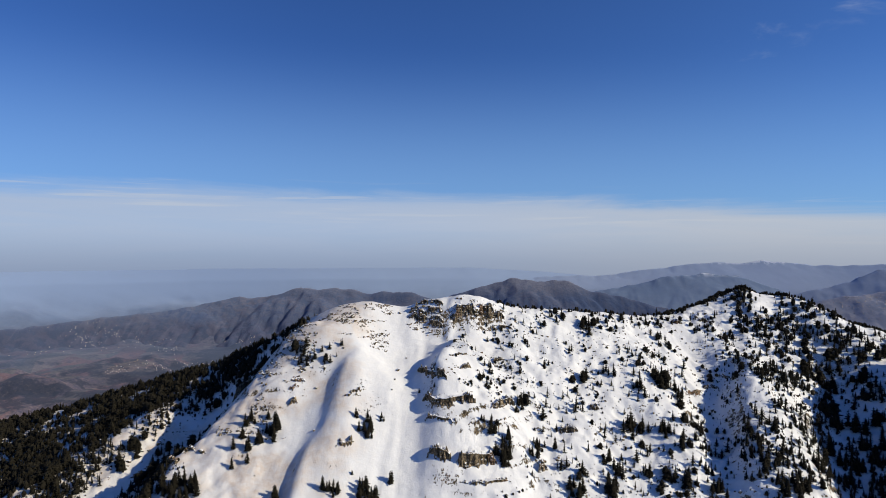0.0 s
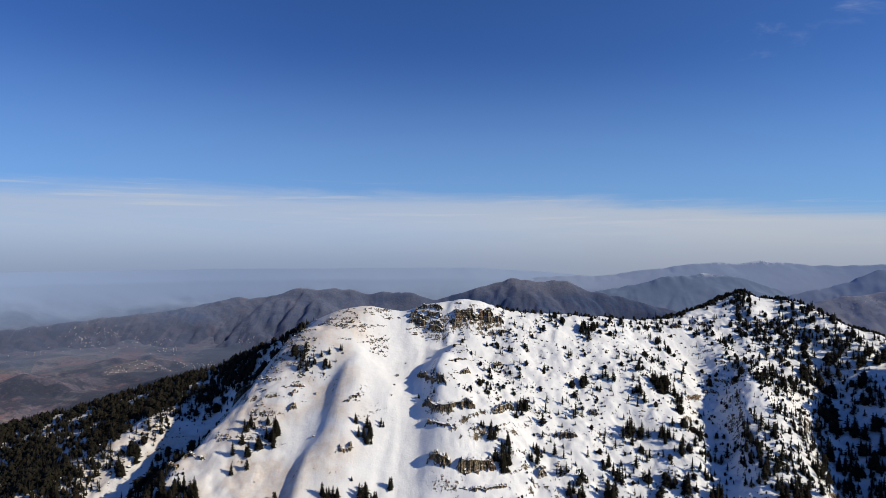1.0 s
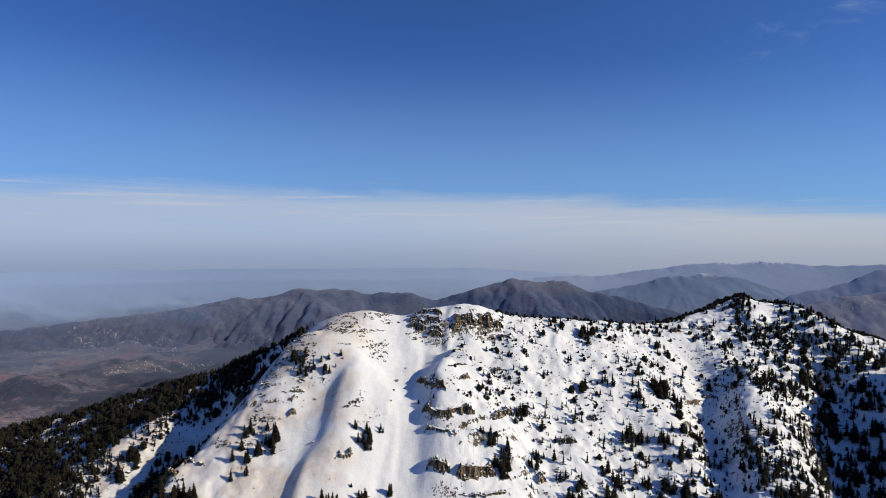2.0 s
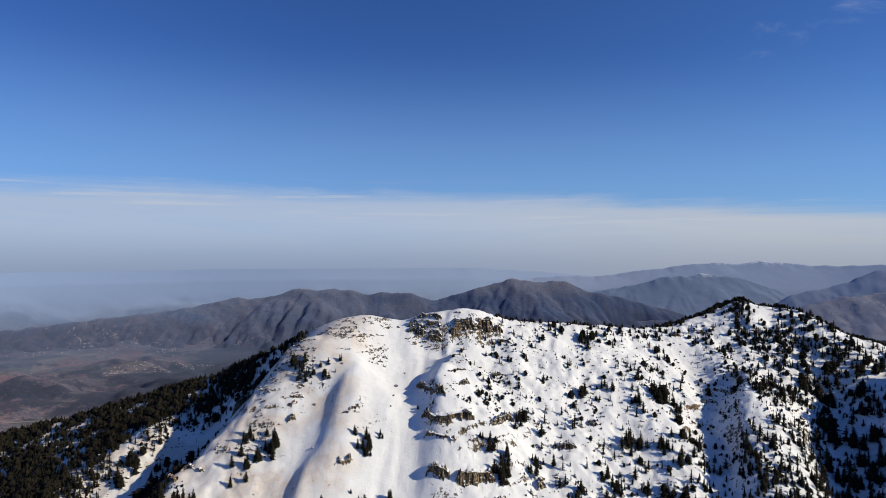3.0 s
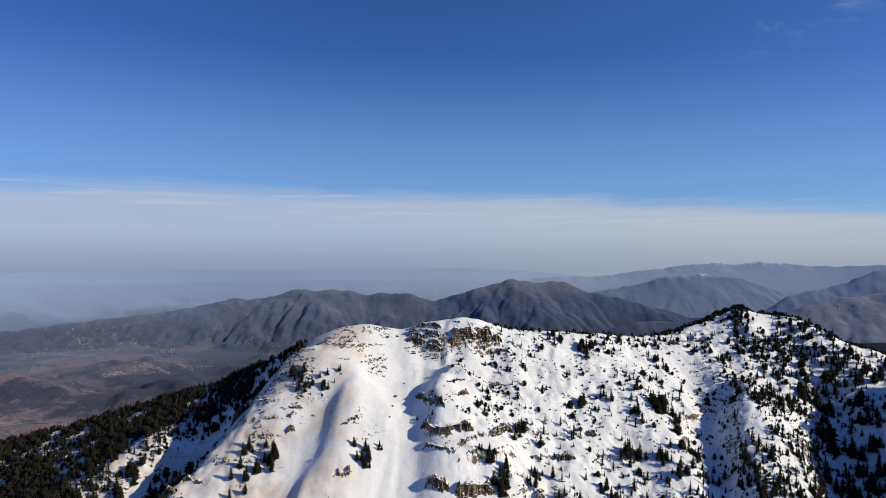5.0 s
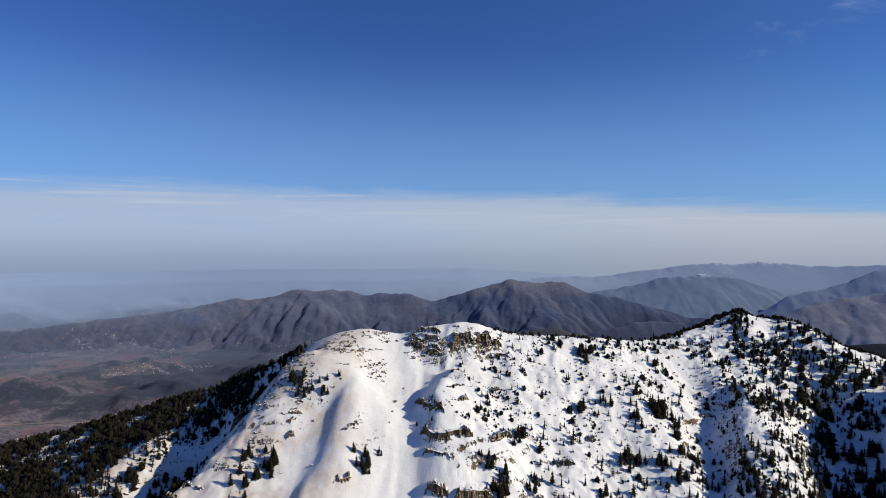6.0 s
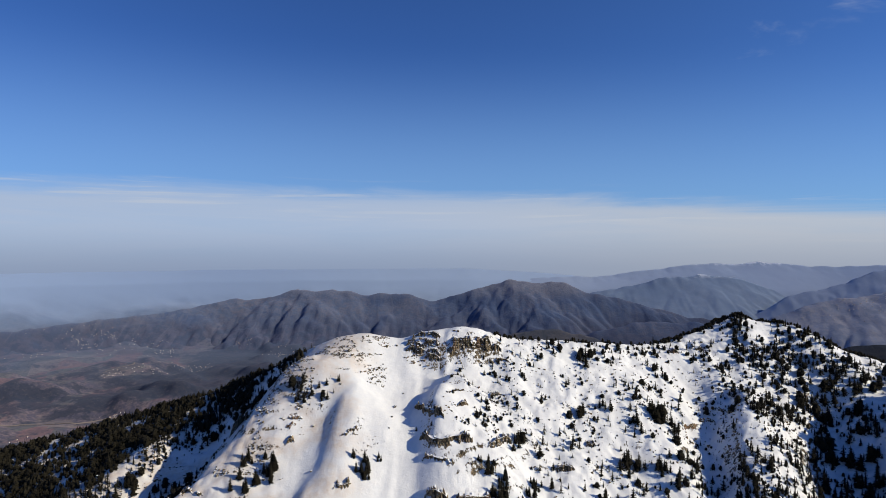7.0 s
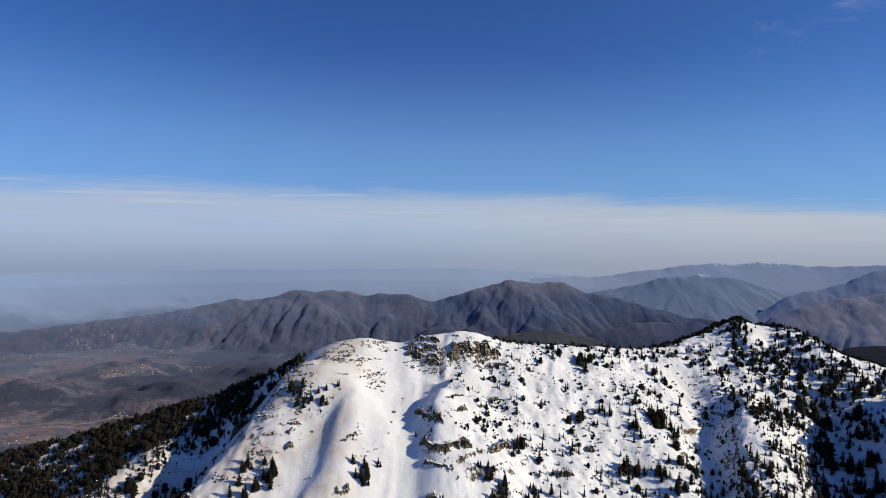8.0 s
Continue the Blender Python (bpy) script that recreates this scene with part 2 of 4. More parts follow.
VALLEY_CELL = 14.0
VALLEY_XS, VALLEY_YS = np.arange(-3400, 2900, VALLEY_CELL), np.arange(1000, 4500, VALLEY_CELL)
VALLEY_GRID = erode(valley_base(*np.meshgrid(VALLEY_XS, VALLEY_YS)), VALLEY_CELL, 10, 0.018, 0.04)


def valley_z(x, y):
    x, y = np.asarray(x, float), np.asarray(y, float)
    r = np.hypot(x, y)
    cut = smooth(y, 1050, 1250) * (1 - smooth(r, 3950, 4250)) * smooth(x, -3350, -3200) * (1 - smooth(x, 2700, 2850))
    plain = valley_base(x, y)
    return plain + (sampled(x, y, VALLEY_XS[0], VALLEY_YS[0], VALLEY_CELL, VALLEY_GRID) - plain) * cut


# ---- end of terrain shape ----


# ---- materials ----
def material(name):
    m = bpy.data.materials.new(name)
    nt = nodes_of(m)
    return m, nt, add(nt, "ShaderNodeNewGeometry")


def finish(nt, color, rough, normal=None, spec=0.3, sub=0.0):
    b = add(nt, "ShaderNodeBsdfPrincipled", {"Base Color": color, "Roughness": rough, "Specular IOR Level": spec})
    if normal is not None:
        nt.links.new(normal, b.inputs["Normal"])
    nt.links.new(b.outputs[0], add(nt, "ShaderNodeOutputMaterial").inputs[0])
    return b


def bump(nt, h, strength, dist):
    return add(nt, "ShaderNodeBump", {"Height": h, "Strength": strength, "Distance": dist}).outputs[0]


def rock_color(nt, pos):
    n = fnoise(nt, pos, 0.30, 6, 0.68)
    beds = fnoise(nt, add(nt, "ShaderNodeMapping", {"Vector": pos, "Scale": (0.10, 0.10, 1.0)}).outputs[0], 1.0, 4, 0.6)
    joints = fnoise(nt, add(nt, "ShaderNodeMapping", {"Vector": pos, "Scale": (1.3, 1.3, 0.28)}).outputs[0], 1.0, 5, 0.7, 0.4)
    lichen = fnoise(nt, pos, 0.11, 4, 0.6)
    c = mixc(nt, ramp(nt, n, 0.28, 0.72), (0.095, 0.072, 0.048), (0.40, 0.30, 0.185))
    c = mixc(nt, ramp(nt, beds, 0.48, 0.68, 0, 0.5), c, (0.16, 0.125, 0.080))
    c = mixc(nt, ramp(nt, lichen, 0.52, 0.66, 0, 0.6), c, (0.115, 0.105, 0.058))
    rust = fnoise(nt, pos, 0.07, 3, 0.55)
    c = mixc(nt, ramp(nt, rust, 0.54, 0.68, 0, 0.55), c, (0.26, 0.125, 0.065))
    return mixc(nt, ramp(nt, joints, 0.56, 0.43, 0, 0.92), c, (0.028, 0.024, 0.017))


def snow_material():
    m, nt, geo = material("snow")
    pos = geo.outputs["Position"]
    sl = add(nt, "ShaderNodeSeparateXYZ", {0: geo.outputs["Normal"]}).outputs["Z"]
    p = add(nt, "ShaderNodeSeparateXYZ", {0: pos})
    fine = fnoise(nt, pos, 0.30, 5, 0.65)
    grain = fnoise(nt, pos, 1.1, 4, 0.6)
    # wind-blown dust on the snow of the sunny shoulders
    big = fnoise(nt, pos, 0.028, 3, 0.5)
    left = ramp(nt, p.outputs["X"], -34, -62)
    dust = fmath(nt, "MULTIPLY", fmath(nt, "ADD", fmath(nt, "MULTIPLY", ramp(nt, big, 0.41, 0.57), left), ramp(nt, p.outputs["X"], -78, -105, 0.0, 0.38), True), ramp(nt, fine, 0.25, 0.75, 0.3, 0.85))
    snow = mixc(nt, ramp(nt, fine, 0.3, 0.8), (0.77, 0.77, 0.77), (0.84, 0.83, 0.81))
    snow = mixc(nt, dust, snow, (0.60, 0.485, 0.385))
    # bare rock and scrub where it is too steep for snow to lie
    crag = fnoise(nt, add(nt, "ShaderNodeMapping", {"Vector": pos, "Scale": (1.0, 1.0, 0.55)}).outputs[0], 0.62, 5, 0.7)
    steep = fmath(nt, "ADD", sl, fmath(nt, "MULTIPLY", fmath(nt, "SUBTRACT", crag, 0.5), 0.75))
    patch = fnoise(nt, pos, 0.045, 3, 0.6)
    steep = fmath(nt, "SUBTRACT", steep, fmath(nt, "MULTIPLY", ramp(nt, patch, 0.48, 0.66), 0.07))
    bare = ramp(nt, steep, 0.575, 0.53)
    c = mixc(nt, bare, snow, rock_color(nt, pos))
    streak = add(nt, "ShaderNodeMapping", {"Vector": pos, "Rotation": (0, 0, 0.25), "Scale": (1.0, 0.18, 0.3)}).outputs[0]
    hh = fmath(nt, "ADD", fmath(nt, "MULTIPLY", fnoise(nt, streak, 0.5, 5, 0.65), 0.16), fmath(nt, "ADD", fmath(nt, "MULTIPLY", grain, 0.15), fmath(nt, "MULTIPLY", fine, 0.36)))
    hh = fmath(nt, "ADD", hh, fmath(nt, "MULTIPLY", fmath(nt, "MULTIPLY", bare, grain), 1.6))
    finish(nt, c, add(nt, "ShaderNodeMapRange", {"Value": bare, "To Min": 0.55, "To Max": 0.9}).outputs[0], bump(nt, hh, 0.70, 0.95), 0.25)
    return m


def rock_material():
    m, nt, geo = material("limestone")
    pos = geo.outputs["Position"]
    up = add(nt, "ShaderNodeSeparateXYZ", {0: geo.outputs["Normal"]}).outputs["Z"]
    n = fnoise(nt, pos, 0.8, 4, 0.6)
    lies = ramp(nt, fmath(nt, "ADD", up, fmath(nt, "MULTIPLY", fmath(nt, "SUBTRACT", n, 0.5), 0.5)), 0.70, 0.80)
    c = mixc(nt, lies, rock_color(nt, pos), (0.83, 0.84, 0.85))
    finish(nt, c, 0.85, bump(nt, n, 0.7, 0.6), 0.2)
    return m


def needle_material():
    m, nt, geo = material("fir_needles")
    pos = geo.outputs["Position"]
    rnd = geo.outputs["Random Per Island"]
    n = fnoise(nt, pos, 0.9, 3, 0.6)
    c = mixc(nt, n, (0.0080, 0.0076, 0.0060), (0.027, 0.0232, 0.0158))
    c = mixc(nt, fmath(nt, "MULTIPLY", rnd, 0.4), c, (0.022, 0.0195, 0.0125))
    finish(nt, c, 0.8, None, 0.06)
    return m


def bark_material():
    m, nt, geo = material("bark")
    n = fnoise(nt, geo.outputs["Position"], 3.0, 4)
    finish(nt, mixc(nt, n, (0.06, 0.045, 0.03), (0.16, 0.12, 0.085)), 0.9, bump(nt, n, 0.5, 0.1), 0.2)
    return m


def land_material(name, a, b, woods, wood_amount=0.5, snowy=0.0, size=1.0, snow_z=600, plain=None, fields=False, rilled=0.4, low=None, high=None):
    """Far open land: bare brown and grey slopes, woods in patches, and old snow high up, with distance haze put into
    the colours.
    """
    m, nt, geo = material(name)
    pos = geo.outputs["Position"]
    big = fnoise(nt, pos, 0.0035 / size, 5, 0.6)
    small = fnoise(nt, pos, 0.02 / size, 5, 0.65)
    tiny = fnoise(nt, pos, 0.07 / size, 4, 0.7)
    c = mixc(nt, ramp(nt, fmath(nt, "ADD", fmath(nt, "MULTIPLY", small, 0.6), fmath(nt, "MULTIPLY", tiny, 0.4)), 0.40, 0.60), a, b)
    grown = fmath(nt, "ADD", fmath(nt, "MULTIPLY", big, 0.5), fmath(nt, "MULTIPLY", small, 0.5))
    if fields:   # a large wood covers the foot of the mountain
        at = add(nt, "ShaderNodeSeparateXYZ", {0: pos})
        grown = fmath(nt, "ADD", grown, fmath(nt, "MULTIPLY", fmath(nt, "MULTIPLY", ramp(nt, at.outputs["X"], -1430, -1120), fmath(nt, "MULTIPLY", ramp(nt, at.outputs["Y"], 3750, 3250), ramp(nt, at.outputs["Y"], 2200, 2450, 0.3, 1.0))), 0.17))
        grown = fmath(nt, "SUBTRACT", grown, ramp(nt, at.outputs["X"], -1450, -1750, 0, 0.035))
    wooded = ramp(nt, grown, 0.46, 0.56, 0, wood_amount)
    c = mixc(nt, wooded, c, woods)
    if snowy:
        z = add(nt, "ShaderNodeSeparateXYZ", {0: pos}).outputs["Z"]
        s = fmath(nt, "MULTIPLY", ramp(nt, z, snow_z - 20, snow_z + 20), ramp(nt, small, 0.45, 0.55, 0, snowy))
        c = mixc(nt, s, c, (0.9, 0.9, 0.92))
    if low:      # the slopes pass into valley land below, with its blue haze painted in
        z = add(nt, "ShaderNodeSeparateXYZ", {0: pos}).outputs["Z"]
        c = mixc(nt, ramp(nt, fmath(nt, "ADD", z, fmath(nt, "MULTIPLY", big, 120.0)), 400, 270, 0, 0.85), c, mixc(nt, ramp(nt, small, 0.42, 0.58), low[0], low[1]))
    if high:     # paler, greyer summits above the woods
        z = add(nt, "ShaderNodeSeparateXYZ", {0: pos}).outputs["Z"]
        summit_tone = fmath(nt, "ADD", z, fmath(nt, "MULTIPLY", fmath(nt, "ADD", small, big), 110.0))
        c = mixc(nt, fmath(nt, "MULTIPLY", ramp(nt, summit_tone, 500, 600, 0, 0.8), ramp(nt, tiny, 0.3, 0.6, 0.45, 1.0)), c, high)
    if fields:   # tilled plots on the valley floor, red, grey-green and pale
        cell = add(nt, "ShaderNodeTexVoronoi", {"Vector": add(nt, "ShaderNodeMapping", {"Vector": pos, "Rotation": (0, 0, 0.5), "Scale": (1.0, 0.55, 0.0)}).outputs[0],
                                                "Scale": 0.011, "Randomness": 0.85}).outputs["Color"]
        cs = add(nt, "ShaderNodeSeparateColor", {0: cell})
        plot = mixc(nt, ramp(nt, cs.outputs[0], 0.4, 0.6), (0.150, 0.083, 0.085), mixc(nt, ramp(nt, cs.outputs[1], 0.3, 0.7), (0.066, 0.080, 0.080), (0.17, 0.145, 0.140)))
        tilled = fmath(nt, "MULTIPLY", ramp(nt, add(nt, "ShaderNodeSeparateXYZ", {0: geo.outputs["Normal"]}).outputs["Z"], 0.94, 0.985), ramp(nt, small, 0.3, 0.6, 0.2, 0.8))
        tilled = fmath(nt, "MULTIPLY", tilled, fmath(nt, "SUBTRACT", 1.0, wooded))
        c = mixc(nt, tilled, c, plot)
        copse = fnoise(nt, pos, 0.055, 4, 0.75)     # hedges and copses between the fields
        c = mixc(nt, ramp(nt, copse, 0.53, 0.66, 0, 0.42), c, woods)
        c = mixc(nt, ramp(nt, copse, 0.44, 0.34, 0, 0.25), c, (0.15, 0.12, 0.115))
    if plain:    # distance haze painted in: the fields fade to the far plain's pale blue
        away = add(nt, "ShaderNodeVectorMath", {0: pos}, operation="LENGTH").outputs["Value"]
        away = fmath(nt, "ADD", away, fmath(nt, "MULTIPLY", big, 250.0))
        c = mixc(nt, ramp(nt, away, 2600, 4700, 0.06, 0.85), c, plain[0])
        # painted haze is paler in the east, to match the sky above it
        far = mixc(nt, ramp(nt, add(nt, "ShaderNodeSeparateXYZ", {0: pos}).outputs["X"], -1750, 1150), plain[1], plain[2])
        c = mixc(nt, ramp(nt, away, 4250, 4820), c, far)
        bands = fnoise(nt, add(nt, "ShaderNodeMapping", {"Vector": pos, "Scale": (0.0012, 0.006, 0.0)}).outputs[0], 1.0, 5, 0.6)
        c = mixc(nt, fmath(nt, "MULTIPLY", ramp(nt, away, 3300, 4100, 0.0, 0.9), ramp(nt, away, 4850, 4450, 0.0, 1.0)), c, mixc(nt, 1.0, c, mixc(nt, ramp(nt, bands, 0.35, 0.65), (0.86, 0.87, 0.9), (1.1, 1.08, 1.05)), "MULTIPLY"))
    rills = fmath(nt, "ADD", fmath(nt, "MULTIPLY", fnoise(nt, pos, 0.011 / size, 6, 0.62, 0.8), 1.0), fmath(nt, "MULTIPLY", tiny, 0.2))
    if plain:
        rills = fmath(nt, "MULTIPLY", rills, ramp(nt, away, 3700, 4250, 1.0, 0.0))
    if not fields:     # flutes and gullies running down the slopes
        flute = fnoise(nt, add(nt, "ShaderNodeMapping", {"Vector": pos, "Rotation": (0, 0, 0.18), "Scale": (0.024, 0.0045, 0.0045)}).outputs[0], 1.0, 5, 0.62, 0.6)
        rills = fmath(nt, "ADD", rills, fmath(nt, "MULTIPLY", flute, 0.35))
        c = mixc(nt, ramp(nt, flute, 0.52, 0.68, 0, 0.35), c, b)
    finish(nt, c, 0.95, bump(nt, rills, rilled, 30.0), 0.05).inputs["Diffuse Roughness"].default_value = 1.0
    return m


SNOW, ROCK, NEEDLES, BARK = snow_material(), rock_material(), needle_material(), bark_material()
# the plain's three colours are painted haze: nearer, far west, far east
LAND_NEAR = land_material("hazed_valley_land", (0.066, 0.061, 0.090), (0.195, 0.150, 0.162), (0.023, 0.030, 0.050), 0.9, plain=((0.085, 0.114, 0.180), (0.215, 0.285, 0.428), (0.428, 0.518, 0.645)), fields=True, rilled=0.18)
# distance haze put into the hills' base colours, mostly paler and bluer farther off
LAND_RANGE = land_material("slate_haze_hills", (0.100, 0.130, 0.208), (0.150, 0.154, 0.205), (0.070, 0.102, 0.185), 0.9, rilled=0.28, low=((0.060, 0.076, 0.128), (0.088, 0.094, 0.142)), high=(0.255, 0.258, 0.305))
LAND_BROWN = land_material("brown_haze_hills", (0.32, 0.335, 0.405), (0.43, 0.395, 0.405), (0.245, 0.275, 0.35), 0.85, 0.5, 1.0, 470, rilled=0.15)
LAND_MID = land_material("blue_haze_hills", (0.238, 0.305, 0.415), (0.275, 0.330, 0.425), (0.216, 0.286, 0.402), 0.6, 0.6, 1.0, 512, rilled=0.03)
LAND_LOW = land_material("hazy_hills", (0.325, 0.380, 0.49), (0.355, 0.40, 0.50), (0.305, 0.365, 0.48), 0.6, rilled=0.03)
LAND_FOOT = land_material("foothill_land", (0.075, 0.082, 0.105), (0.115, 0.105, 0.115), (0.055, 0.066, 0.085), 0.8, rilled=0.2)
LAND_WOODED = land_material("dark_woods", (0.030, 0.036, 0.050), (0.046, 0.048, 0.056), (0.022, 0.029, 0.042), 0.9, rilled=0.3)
LAND_FAR = land_material("pale_haze_hills", (0.385, 0.452, 0.572), (0.405, 0.467, 0.582), (0.37, 0.44, 0.562), 0.6, 0.8, 1.0, 590, rilled=0.0)


# ---- meshes ----
def grid_mesh(name, xs, ys, zfun, mat):
    """A sheet over the lines xs and ys."""
    X, Y = np.meshgrid(xs, ys)
    Z = zfun(X, Y)
    nx, ny = len(xs), len(ys)
    me = bpy.data.meshes.new(name)
    i = np.arange(nx * ny).reshape(ny, nx)
    quads = np.stack([i[:-1, :-1], i[:-1, 1:], i[1:, 1:], i[1:, :-1]], -1).reshape(-1, 4)
    me.from_pydata(np.stack([X, Y, Z], -1).reshape(-1, 3).tolist(), [], quads.tolist())
    me.polygons.foreach_set("use_smooth", [True] * len(quads))
    me.materials.append(mat)
    me.update()
    return new(name, me)


def part(name, data, mat, parent, label=""):
    ob = new(name, data)
    if mat is not None and not data.materials:
        data.materials.append(mat)
    ob.parent = parent
    if label:
        ob["label"] = label
    return ob


def spread(lo, a, b, hi, fine, coarse):
    """Grid lines: fine between a and b, widening outwards to lo and hi."""
    mid = np.arange(a, b + fine / 2, fine)
    out, step, v = [], fine, b
    while v < hi:
        step = min(step * 1.18, coarse)
        v += step
        out.append(v)
    low, step, v = [], fine, a
    while v > lo:
        step = min(step * 1.18, coarse)
        v -= step
        low.append(v)
    return np.concatenate([low[::-1], mid, out])


mountain = grid_mesh("mountain", spread(-1000, -345, 345, 1000, 1.35, 40), spread(-900, 308, 522, 1300, 0.95, 40), height, SNOW)
tagged(mountain, "snow-covered limestone mountain with ribs, gullies and bare ledges", "mountain", kind="structure")


def valley():
    rs = np.concatenate([np.linspace(30, 1500, 25), np.linspace(1515, 4880, 165)])
    az = np.concatenate([np.linspace(-math.pi, -0.75, 150)[:-1], np.linspace(-0.75, 0.75, 440)[:-1], np.linspace(0.75, math.pi, 150)])
    A, R = np.meshgrid(az, rs)
    X, Y = R * np.sin(A), R * np.cos(A)
    n, k = len(az), len(rs)
    i = np.arange(n * k).reshape(k, n)
    quads = np.stack([i[:-1, :-1], i[1:, :-1], i[1:, 1:], i[:-1, 1:]], -1).reshape(-1, 4)
    me = bpy.data.meshes.new("ground")
    me.from_pydata(np.stack([X, Y, valley_z(X, Y)], -1).reshape(-1, 3).tolist(), [], quads.tolist())
    me.polygons.foreach_set("use_smooth", [True] * len(quads))
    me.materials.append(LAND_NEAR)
    return tagged(new("ground", me), "wide hazy valley of brown fields, low hills and woods", "valley", kind="structure")


valley()


def mountain_range(label, y0, line, foot_z, front, mat, seed, relief=0.4, cell=11.0, bend=((0, 0), (1, 0)), name="mountain_range", ragged=12.0):
    """A far range: its skyline of x and z at the distance y0 (less the bend at x), with eroded spurs and ravines running down to its foot."""
    line, bend = np.array(line, float), np.array(bend, float)
    xs = np.arange(line[0, 0], line[-1, 0] + cell, cell)
    ys = np.arange(y0 - front - bend[:, 1].max(), y0 + 220, cell)
    X, Y = np.meshgrid(xs, ys)
    crest = soft_interp(X, line[:, 0], line[:, 1], 25) + ragged * fbm(X, Y, 95, 4, seed)
    mean = soft_interp(X, line[:, 0], line[:, 1], 200)
    d = y0 - soft_interp(X, bend[:, 0], bend[:, 1], 60) - Y + 26 * min(1.0, 2.4 * relief) * fbm(X, Y, 210, 3, seed + 2)
    top = crest + (mean - crest) * smooth(d, 0, 160)
    tall = np.clip(top - foot_z, 20, 900)
    t = np.where(d > 0, d / np.clip(1.75 * tall, 150, front), -d / 300)
    z = top - tall * np.clip(t, 0, 1.3) ** 0.92 - 25 * smooth(t, 0.9, 1.3)
    spurs = 0.13 * fbm(X - 0.55 * d, Y * 0.55, 420, 3, seed + 4) + 0.05 * fbm(X, Y, 110, 3, seed + 6) - 0.04
    z = z + tall * smooth(t, 0.02, 0.35) * (1 - 0.5 * smooth(t, 0.5, 1.0)) * spurs * min(1.0, 1.8 * relief)
    z = np.where(d > 0, np.minimum(z, top - 0.22 * tall * np.clip(t, 0, 1)), z)
    cut = z + relief * (erode(z, cell, 24, 0.030, 0.03) - z)
    lost = np.clip(z.max(0) - cut.max(0), -20, 60)
    lost = np.convolve(np.pad(lost, 4, mode="edge"), np.ones(9) / 9, "valid")
    cut = cut + lost[None, :] * np.clip(1 - np.abs(t), 0, 1)
    cut = cut + 7.0 * relief * fbm(X, Y, 42, 2, seed + 8) * smooth(t, 0, 0.1)

    def z_at(x, y):
        return sampled(np.asarray(x, float), np.asarray(y, float), xs[0], ys[0], cell, cut)

    tagged(grid_mesh(name, xs, ys, z_at, mat), label, "mountains", kind="structure")
    return z_at


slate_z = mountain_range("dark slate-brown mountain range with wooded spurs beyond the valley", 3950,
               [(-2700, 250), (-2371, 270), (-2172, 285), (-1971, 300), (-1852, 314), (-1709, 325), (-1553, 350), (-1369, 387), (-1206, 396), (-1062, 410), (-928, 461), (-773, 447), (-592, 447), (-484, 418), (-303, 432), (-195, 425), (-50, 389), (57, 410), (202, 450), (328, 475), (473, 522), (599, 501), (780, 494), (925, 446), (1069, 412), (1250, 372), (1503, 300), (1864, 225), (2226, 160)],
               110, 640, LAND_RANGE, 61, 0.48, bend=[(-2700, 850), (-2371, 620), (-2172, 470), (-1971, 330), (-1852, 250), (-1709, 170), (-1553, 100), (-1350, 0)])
# low relief on the farther ranges softens their shading as haze would
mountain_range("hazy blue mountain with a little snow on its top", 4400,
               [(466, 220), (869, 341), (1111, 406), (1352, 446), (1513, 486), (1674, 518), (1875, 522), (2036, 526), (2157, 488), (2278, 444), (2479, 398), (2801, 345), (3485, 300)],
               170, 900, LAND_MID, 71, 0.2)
mountain_range("far mountain range pale blue with haze, with patches of old snow", 4720,
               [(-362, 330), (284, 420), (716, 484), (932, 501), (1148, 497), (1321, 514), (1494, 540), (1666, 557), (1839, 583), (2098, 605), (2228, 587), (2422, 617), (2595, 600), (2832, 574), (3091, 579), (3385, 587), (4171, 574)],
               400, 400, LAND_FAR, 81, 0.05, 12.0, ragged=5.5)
# paler painted haze makes up for this slope facing away from the sun
mountain_range("haze-blue mountain shoulder above a wooded side valley", 4050,
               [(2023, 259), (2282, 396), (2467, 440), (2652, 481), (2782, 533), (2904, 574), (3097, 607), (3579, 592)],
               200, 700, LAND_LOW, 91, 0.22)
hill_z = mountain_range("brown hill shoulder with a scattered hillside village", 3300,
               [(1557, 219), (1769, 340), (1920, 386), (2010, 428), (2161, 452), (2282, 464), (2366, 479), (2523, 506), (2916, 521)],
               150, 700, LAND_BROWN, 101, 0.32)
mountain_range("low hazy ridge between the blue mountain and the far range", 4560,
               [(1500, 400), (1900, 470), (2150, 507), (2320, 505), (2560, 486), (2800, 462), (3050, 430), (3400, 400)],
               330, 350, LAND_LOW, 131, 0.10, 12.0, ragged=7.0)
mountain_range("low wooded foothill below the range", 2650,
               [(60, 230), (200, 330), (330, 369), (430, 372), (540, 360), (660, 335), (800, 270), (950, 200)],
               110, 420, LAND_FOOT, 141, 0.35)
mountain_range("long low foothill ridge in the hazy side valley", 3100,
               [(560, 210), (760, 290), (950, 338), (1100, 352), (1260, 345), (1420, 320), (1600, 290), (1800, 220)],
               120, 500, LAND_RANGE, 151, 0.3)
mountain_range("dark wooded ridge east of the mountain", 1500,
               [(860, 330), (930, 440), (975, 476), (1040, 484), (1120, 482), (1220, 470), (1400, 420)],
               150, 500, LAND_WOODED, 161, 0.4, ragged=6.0)


